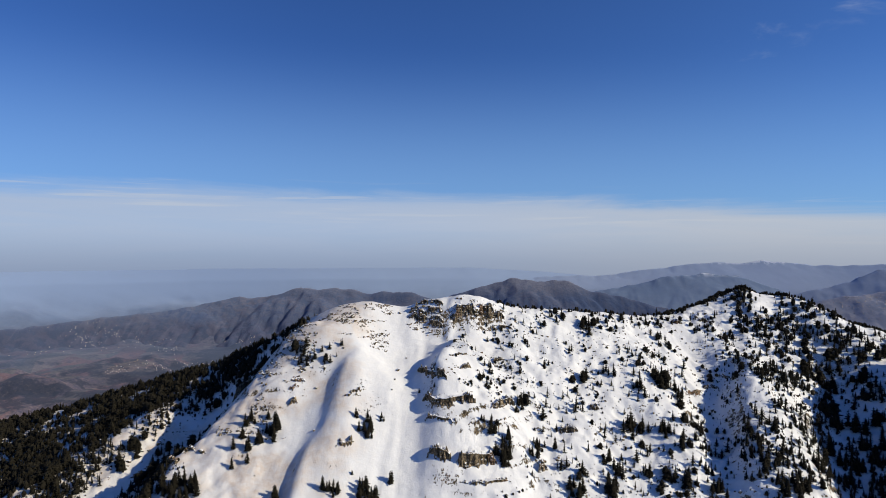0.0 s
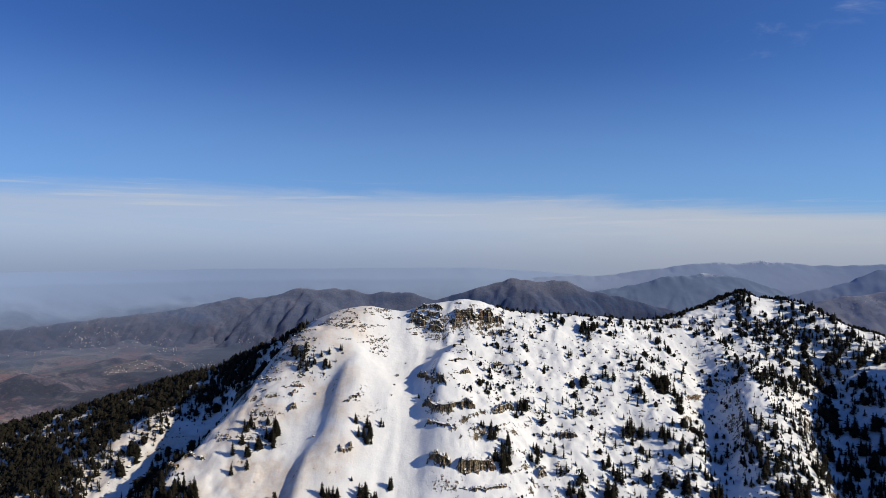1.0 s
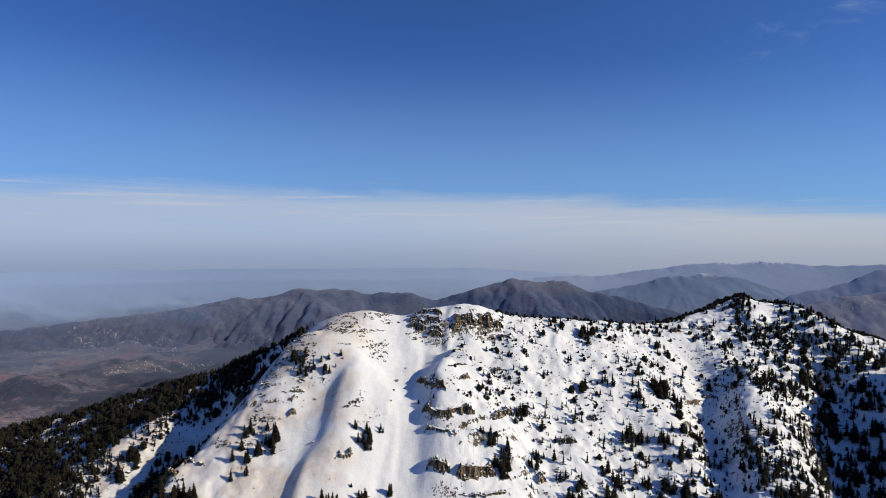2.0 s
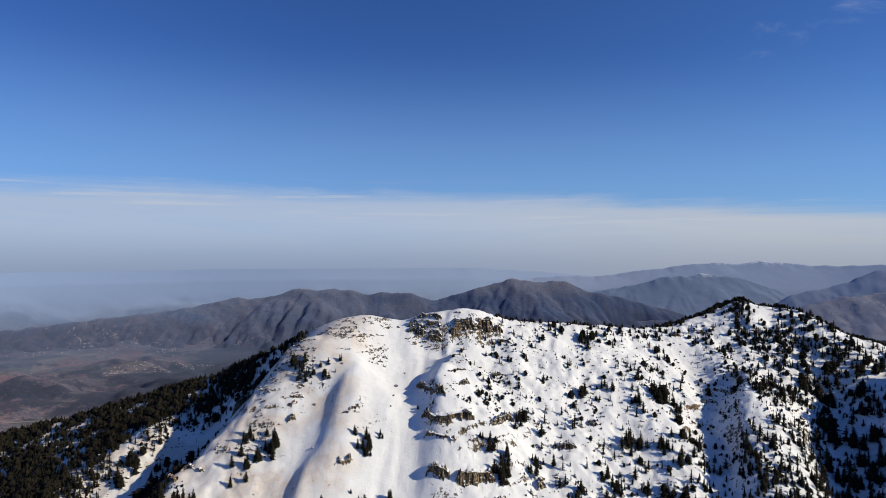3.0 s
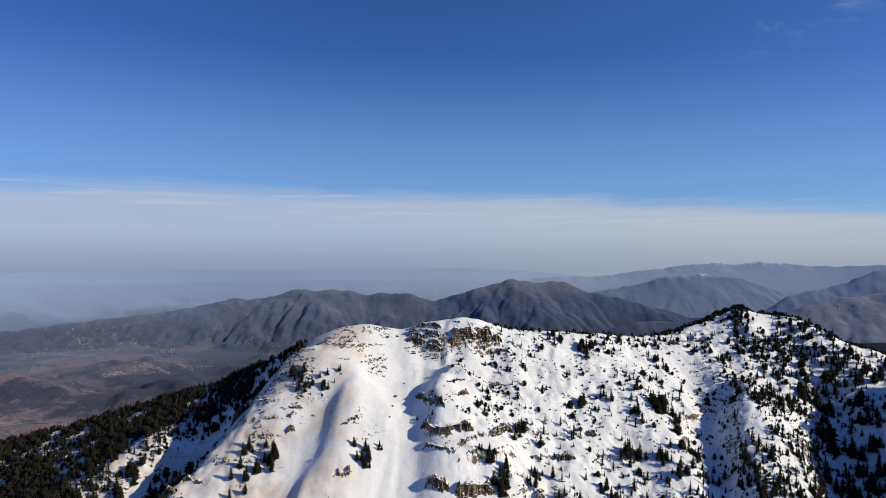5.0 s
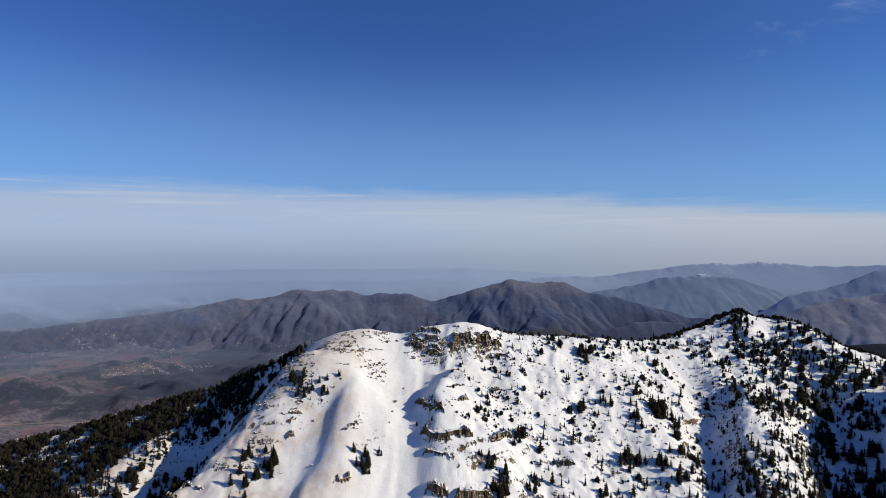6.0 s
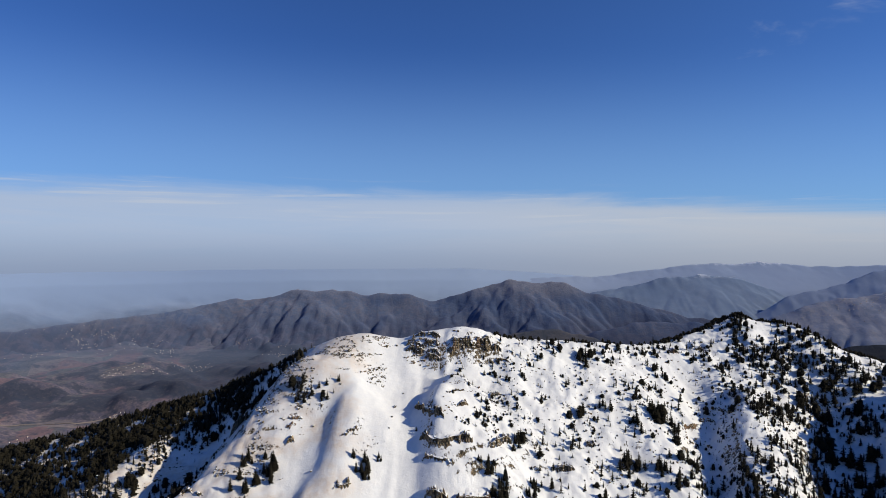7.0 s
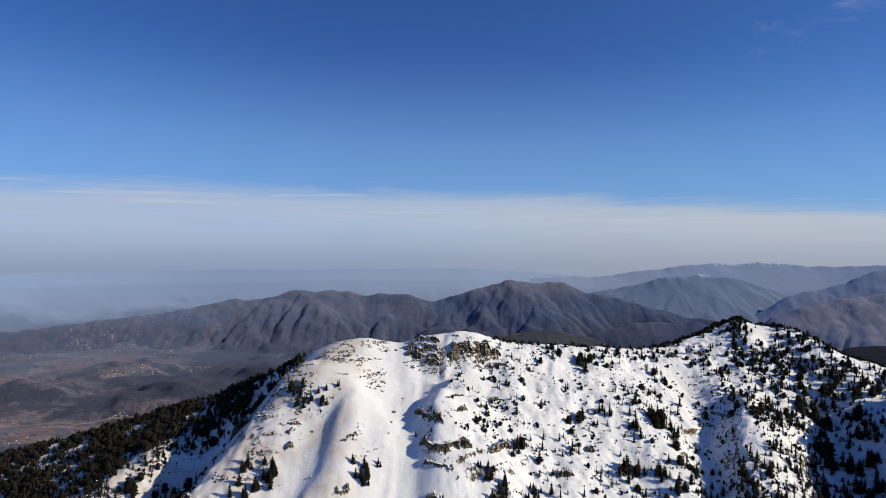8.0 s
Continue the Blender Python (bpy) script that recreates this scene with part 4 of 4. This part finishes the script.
def crag(x0, x1, ym, tall, seed, broken=0.0):
    """A cliff that follows the contour of the slope: a jointed, bedded rock face under a pillow of snow, running back into the slope."""
    xs = np.arange(x0 - 0.6, x1 + 0.6, 0.38)
    foot = float(height((x0 + x1) / 2, ym))
    ys = ym + np.arange(-13, 17, 0.5)
    X, Y = np.meshgrid(xs, ys)
    H = height(X, Y)
    gap = np.where((H[:-1] <= foot) & (H[1:] > foot), np.abs(Y[:-1] - ym), 99.0)
    yc = np.where(gap.min(0) < 90, ys[gap.argmin(0)], ym)
    yc = np.convolve(np.pad(yc, 6, mode="edge"), np.ones(13) / 13, "valid")
    rng = np.random.default_rng(seed)
    cuts = x0 - 2 + np.cumsum(rng.uniform(0.7, 1.3 + 0.22 * tall, 90))         # the joints between the buttresses
    k = np.searchsorted(cuts, xs)
    joint = np.exp(-(np.min(np.abs(xs[:, None] - cuts[None, :]), 1) / 0.32) ** 2)
    env = smooth(xs, x0 - 0.6, x0 + 1.2 + 0.12 * tall) * (1 - smooth(xs, x1 - 1.2 - 0.12 * tall, x1 + 0.6))
    h = (0.85 if tall < 8 else 0.74) * tall * env * np.clip(0.92 + 0.3 * fbm(xs, xs * 0, max(9.0, tall), 2, seed), 0.3, 1.2)
    stand = rng.uniform(0.74 if tall > 2.6 else 0.1, 1.08, 92)[k] * (1 - 0.3 * joint)
    h = h * np.where(rng.random(92)[k] < broken * 0.55, 0.35 * stand, stand)
    jag = fbm(xs, xs * 0, 2.6, 3, seed + 1, 0.6)
    yf = yc + (0.35 + 0.09 * tall) * rng.uniform(-1, 1, 92)[k] + 0.9 * joint - 0.2
    base = height(xs, yf) - 0.9
    e = new("rock_outcrop")
    e.location = ((x0 + x1) / 2, ym, foot)
    here = np.array(e.location)
    nv = max(6, int(tall / 0.42))
    V = np.linspace(0, 1, nv + 1)[:, None]
    lip = np.minimum(foot + h + 0.15 * (height(xs, yc) - foot), base + 1.3 + 1.15 * h)
    Z = base[None, :] + V * np.maximum(lip - base, 0.1)[None, :]
    XX = np.repeat(xs[None, :], nv + 1, 0)
    bed = (Z + 0.8 * fbm(XX, Z, 9, 2, seed + 4)) / 1.7
    ledge = smooth(bed - np.floor(bed), 0.25, 0.95) + np.floor(bed) - bed
    YY = yf[None, :] + 0.16 * V * h[None, :] - 0.85 * ledge + 0.75 * fbm(XX, Z * 0.6, 1.6, 3, seed + 5, 0.65) + 0.6 * fbm(XX, Z, 4.5, 2, seed + 6)
    XX = XX + 0.25 * fbm(Z, XX, 1.5, 2, seed + 7)
    face = np.stack([XX, YY, Z], -1)
    top = face[-1] + np.stack([xs * 0, 0.8 + 0.5 * h, 0.1 + 0.1 * jag], -1)
    foot_row = top + np.stack([xs * 0, xs * 0 + 0.8, -h - 1.5], -1)
    part("rock_face", sheet("rock_face", np.concatenate([face, top[None], foot_row[None]]) - here, ROCK, False), None, e)
    label = "tall jointed brown limestone cliff capped with snow" if tall > 8 else "weathered grey-brown limestone ledge capped with snow" if tall > 2.6 else "thin broken rock ledge showing through the snow"
    tagged(e, label, "rock", group="rock ledges on the face")
    if tall < 2.6:
        return
    # the snow on top: tongues hang over the lip, the rest runs back to meet the slope
    hang = np.clip(h * (0.12 + (0.26 + 0.4 * broken) * jag), 0.3, 0.7 * h + 0.3)
    lip_y = np.convolve(np.pad(YY[-3:].min(0), 2, mode="edge"), np.ones(5) / 5, "valid") - 0.1
    hs = np.convolve(np.pad(h, 3, mode="edge"), np.ones(7) / 7, "valid")
    wide = np.pad(lip, 4, mode="edge")
    lip_m = np.max([wide[q:q + len(lip)] for q in range(9)], 0)
    lip_s = np.convolve(np.pad(0.6 * lip_m + 0.4 * lip, 5, mode="edge"), np.ones(11) / 11, "valid")
    lip_s = np.minimum(lip_s, lip + 0.25 + 0.12 * h)
    lip_s = np.convolve(np.pad(lip_s, 5, mode="edge"), np.ones(11) / 11, "valid")
    lip_b = np.convolve(np.pad(lip, 20, mode="edge"), np.ones(41) / 41, "valid")
    rows = []
    for down, out in ((1.0, 0.35), (0.9, -0.12), (0.5, -0.3), (0.12, -0.22)):
        zz = lip_s - down * hang
        rows.append(np.stack([xs, lip_y + out + 0.14 * (lip_s - zz), base + smooth(hs, 0.5, 1.4) * (zz - base)], -1))
    for w in (0.04, 0.12, 0.25, 0.42, 0.65, 1.0):
        yy = lip_y + w * (hs / 0.55 + 2.0)
        ground = height(xs, yy)
        zz = lip_s + (lip_b - lip_s) * min(1.0, 4 * w) + 0.12 + 0.08 * hs * w + 0.22 * fbm(xs, yy, 3.0, 2, seed + 8)
        rows.append(np.stack([xs, yy, ground - 0.15 + smooth(hs, 0.5, 1.4) * np.maximum(zz - ground + 0.15, 0)], -1))
    part("snow_cap", sheet("snow_cap", np.stack(rows) - here, SNOW, True), None, e, "smooth pillow of snow on the ledge")


def rock_crags():
    k = 300
    for crags, broken in ((CHUTE_CRAGS, 0.3), (WEST_CRAGS, 0.7), (EAST_CRAGS, 0.5), (SUMMIT_CRAGS, 0.3)):
        for x0, x1, ym, tall in crags:
            crag(x0, x1, ym, tall, k, broken if tall < 8 else 0.15)
            k += 17


rock_crags()


# boulders that have rolled into the chute and its gullies: x, y, width
BOULDERS = [(-28.5, 390.5, 1.8), (-29.7, 381, 1.1), (-30.8, 373, 1.0), (-64, 397, 1.2), (-77.3, 377, 1.4), (-73.5, 351, 1.3), (-24, 403, 0.9)]


def boulders():
    rng = np.random.default_rng(15)
    stones = stone_meshes(5, 14)
    for x, y, w in BOULDERS:
        e = new("boulder")
        e.location = (x, y, float(height(x, y)))
        rock = part("stone", stones[int(rng.integers(5))], None, e)
        rock.location, rock.scale = (0, 0, 0.2 * w), (1.2 * w, w, 0.95 * w)
        rock.rotation_euler = (rng.uniform(-0.3, 0.3), rng.uniform(-0.3, 0.3), rng.uniform(0, 6))
        bm = bmesh.new()
        bmesh.ops.create_icosphere(bm, subdivisions=2, radius=0.5)
        for v in bm.verts:
            v.co.z = max(v.co.z, -0.1) * (0.42 + 0.2 * noise.noise(v.co * 3 + Vector((x, y, 0))))
        for f in bm.faces:
            f.smooth = True
        me = bpy.data.meshes.new("snow_cap")
        bm.to_mesh(me)
        bm.free()
        cap = part("snow_cap", me, SNOW, e, "small cap of fresh snow")
        cap.location, cap.scale = (0.1 * w, 0.15 * w, 0.55 * w), (1.15 * w, 1.0 * w, 0.9 * w)
        tagged(e, "dark boulder with a cap of snow lying in the chute", "boulder", group="boulders in the chute")


boulders()


def ledge_stones(name, label, seed, count, box, least, sizes, odds=1.0, rows=0, slab=1.0):
    """Small frost-split stones on the steepest ground of a stretch of the face, as one mesh."""
    rng = np.random.default_rng(seed)
    shapes = []
    for me in stone_meshes(8, seed + 1):
        v = np.empty(len(me.vertices) * 3)
        me.vertices.foreach_get("co", v)
        shapes.append((v.reshape(-1, 3), np.array([list(p.vertices) for p in me.polygons])))
        bpy.data.meshes.remove(me)
    x, y = rng.uniform(box[0], box[1], count), rng.uniform(box[2], box[3], count)
    gx = (height(x + 0.8, y) - height(x - 0.8, y)) / 1.6
    gy = (height(x, y + 0.8) - height(x, y - 0.8)) / 1.6
    patch = smooth(fbm(x, y, 14, 2, seed + 2), -0.35, 0.2)
    ok = (np.hypot(gx, gy) > least) & (rng.random(count) < odds * patch)
    if rows:       # kept to the outcropping beds, which follow the contours
        bed = (height(x, y) + 2.6 * fbm(x, y, 17, 3, seed + 5)) / rows
        ok &= ((bed - np.floor(bed) < 0.42) | (rng.random(count) < 0.12)) & (fbm(x, y, 16, 2, seed + 7) > -0.45)
    vs, ts, n = [], [], 0
    for px, py, pz in zip(x[ok], y[ok], height(x[ok], y[ok])):
        v, t = shapes[int(rng.integers(len(shapes)))]
        w = sizes[0] + (sizes[1] - sizes[0]) * rng.random() ** 2
        m = Euler((rng.uniform(-0.3, 0.3), rng.uniform(-0.3, 0.3), rng.uniform(-0.5, 0.5))).to_matrix()
        q = (v * (slab * w * rng.uniform(1.0, 2.0), w * rng.uniform(0.8, 1.3), w * rng.uniform(0.9, 1.9))) @ np.array(m).T
        vs.append(q + (px, py, pz - 0.05 * w))
        ts.append(t + n)
        n += len(v)
    ob = new(name, mesh_of(name, np.concatenate(vs), np.concatenate(ts), ROCK))
    return tagged(ob, label, "stones", kind="stuff")


ledge_stones("ledge_stones", "dark broken stones along the snowy ledges", 61, 2600, (-22, 75, 332, 405), 1.4, (0.4, 1.3), 0.6, 6.2)
ledge_stones("summit_stones", "brown broken cliff stones below the summit snow", 62, 900, (9, 50, 418, 440), 1.0, (0.4, 1.3), 0.5, 3.6)
ledge_stones("nose_stones", "dark bedded stones on the snowy summit nose", 72, 800, (-26, -1, 422, 440), 0.9, (0.4, 1.4), 0.5, 2.6, 1.6)
ledge_stones("knob_stones", "brown stones in thin beds below the summit apron", 68, 1200, (2, 50, 368, 414), 0.45, (0.3, 1.1), 0.7, 6.0)
ledge_stones("shoulder_stones", "small stones showing through dusty snow", 63, 9000, (-108, -36, 404, 444), 0.22, (0.26, 1.15), 0.55, 3.4, 0.8)
ledge_stones("rib_stones", "brown stones along the western rib", 64, 8000, (-130, -82, 350, 428), 0.55, (0.3, 1.3), 0.6, 5.0, 0.8)
ledge_stones("spur_stones", "lichen-grey stones on the wooded western spur", 65, 5000, (-240, -165, 330, 450), 0.42, (0.4, 1.6), 0.6, 5.5)
ledge_stones("slope_stones", "small dark stones scattered on the snow slope", 66, 5200, (55, 195, 325, 470), 0.80, (0.3, 1.2), 0.6)
ledge_stones("gully_stones", "dark stones in the shaded eastern gully", 67, 2600, (150, 300, 320, 500), 0.95, (0.4, 1.8), 0.6)


# ---- villages, track and fields in the valley ----
def wall_material():
    m, nt, geo = material("whitewash")
    n = fnoise(nt, geo.outputs["Position"], 0.2, 3)
    c = mixc(nt, n, (0.55, 0.54, 0.53), (0.74, 0.73, 0.71))
    finish(nt, mixc(nt, fmath(nt, "MULTIPLY", add(nt, "ShaderNodeObjectInfo").outputs["Random"], 0.35), c, (0.62, 0.54, 0.45)), 0.85)
    return m


def tile_material():
    m, nt, geo = material("roof_tiles")
    n = fnoise(nt, geo.outputs["Position"], 0.4, 3)
    finish(nt, mixc(nt, n, (0.28, 0.16, 0.12), (0.42, 0.30, 0.25)), 0.85)
    return m


def track_material():
    m, nt, geo = material("pale_earth")
    n = fnoise(nt, geo.outputs["Position"], 0.05, 4)
    finish(nt, mixc(nt, n, (0.15, 0.125, 0.115), (0.23, 0.19, 0.165)), 0.95)
    return m


WALL, TILES, EARTH = wall_material(), tile_material(), track_material()


def house_model():
    e = new("house")
    w, d, h, r = 0.5, 0.38, 0.55, 0.85
    wall_v = [(-w, -d, -0.6), (w, -d, -0.6), (w, d, -0.6), (-w, d, -0.6), (-w, -d, h), (w, -d, h), (w, d, h), (-w, d, h), (-w, 0, r - 0.02), (w, 0, r - 0.02)]
    walls = mesh_of("wall", wall_v, [(0, 1, 5), (0, 5, 4), (2, 3, 7), (2, 7, 6), (1, 2, 6), (1, 6, 5), (3, 0, 4), (3, 4, 7), (4, 8, 7), (5, 6, 9)], WALL)
    o = 0.06
    roof_v = [(-w - o, -d - o, h - 0.05), (w + o, -d - o, h - 0.05), (w + o, 0, r), (-w - o, 0, r), (-w - o, d + o, h - 0.05), (w + o, d + o, h - 0.05),
              (-w - o, -d - o, h + 0.03), (w + o, -d - o, h + 0.03), (w + o, 0, r + 0.08), (-w - o, 0, r + 0.08), (-w - o, d + o, h + 0.03), (w + o, d + o, h + 0.03)]
    roof_f = [(6, 7, 8), (6, 8, 9), (9, 8, 11), (9, 11, 10), (0, 2, 1), (0, 3, 2), (3, 5, 2), (3, 4, 5), (0, 1, 7), (0, 7, 6), (4, 11, 5), (4, 10, 11)]
    part("wall", walls, None, e)
    part("roof", mesh_of("roof", roof_v, roof_f, TILES), None, e, "red-brown tiled gable roof")
    return tagged(e, "small whitewashed village house with a tiled roof", "house", group="village houses")


# villages: x, y, spread along x, spread along y, houses
VILLAGES = [(-1892, 3548, 115, 25, 32), (-2008, 3452, 95, 50, 34), (-1930, 3440, 210, 75, 26), (-1522, 3422, 50, 90, 18), (-1643, 3541, 100, 35, 16),
            (-1426, 2674, 40, 60, 24), (-1304, 2790, 60, 70, 26), (-1222, 3075, 70, 95, 38), (-1150, 2190, 45, 14, 16), (-855, 3330, 85, 130, 34),
            (-1124, 3551, 95, 25, 16), (-2134, 3250, 95, 90, 10), (-1290, 1900, 50, 45, 9)]


def villages():
    rng = np.random.default_rng(31)
    model, first = house_model(), True
    for cx, cy, sx, sy, count in VILLAGES:
        for _ in range(count):
            x, y = cx + sx * rng.normal() * 0.6, cy + sy * rng.normal() * 0.6
            k = rng.uniform(1.7, 3.6)
            m = pose(x, y, max(float(valley_z(x, y)), float(slate_z(np.array(x), np.array(y)))) + 0.3 * k, 0, 0, rng.uniform(-40, 40)) @ Matrix.Diagonal((k, k, k * rng.uniform(0.7, 1.0), 1))
            ob = model if first else copy_thing(model, Matrix.Identity(4))
            ob.matrix_basis = m
            first = False
    for _ in range(90):      # the village on the brown hill shoulder
        x, y = 2250 + 130 * rng.normal(), 3290 - abs(rng.normal()) * 75
        k = rng.uniform(2.0, 3.8)
        ob = copy_thing(model, Matrix.Identity(4))
        ob.matrix_basis = pose(x, y, float(hill_z(np.array(x), np.array(y))) + 0.3 * k, 0, 0, rng.uniform(-40, 40)) @ Matrix.Diagonal((k, k, k * 0.9, 1))
        ob["label"] = "small pale house on a hillside above the valley"


villages()


def track(name, label, line, width, lift):
    """A strip of bare earth laid over the valley floor."""
    line = np.array(line, float)
    ways = np.linspace(0, len(line) - 1, 60)
    cx, cy = (np.interp(ways, range(len(line)), line[:, k]) for k in (0, 1))
    cx, cy = cx + 6 * fbm(cx, cy, 90, 2, 65), cy + 6 * fbm(cx, cy, 90, 2, 66)
    tx, ty = np.gradient(cx), np.gradient(cy)
    ln = np.hypot(tx, ty)
    rows = []
    for k in (-1, 1):
        x, y = cx - ty / ln * width / 2 * k, cy + tx / ln * width / 2 * k
        rows.append(np.stack([x, y, valley_z(x, y) + lift], -1))
    v = np.concatenate(rows)
    n = len(cx)
    t = [(i, i + 1, n + i + 1, n + i) for i in range(n - 1)]
    return tagged(new(name, mesh_of(name, v, t, EARTH)), label, "road", kind="structure")


track("dirt_road", "pale unpaved road crossing the valley floor", [(-1550, 1985), (-1444, 2035), (-1406, 2074), (-1343, 2114), (-1251, 2124), (-1202, 2175), (-1142, 2182), (-1035, 2187)], 6.5, 1.5)
track("country_road", "pale road winding between the villages", [(-1470, 2700), (-1440, 2790), (-1405, 2840), (-1425, 2900), (-1450, 2940)], 5, 1.2)
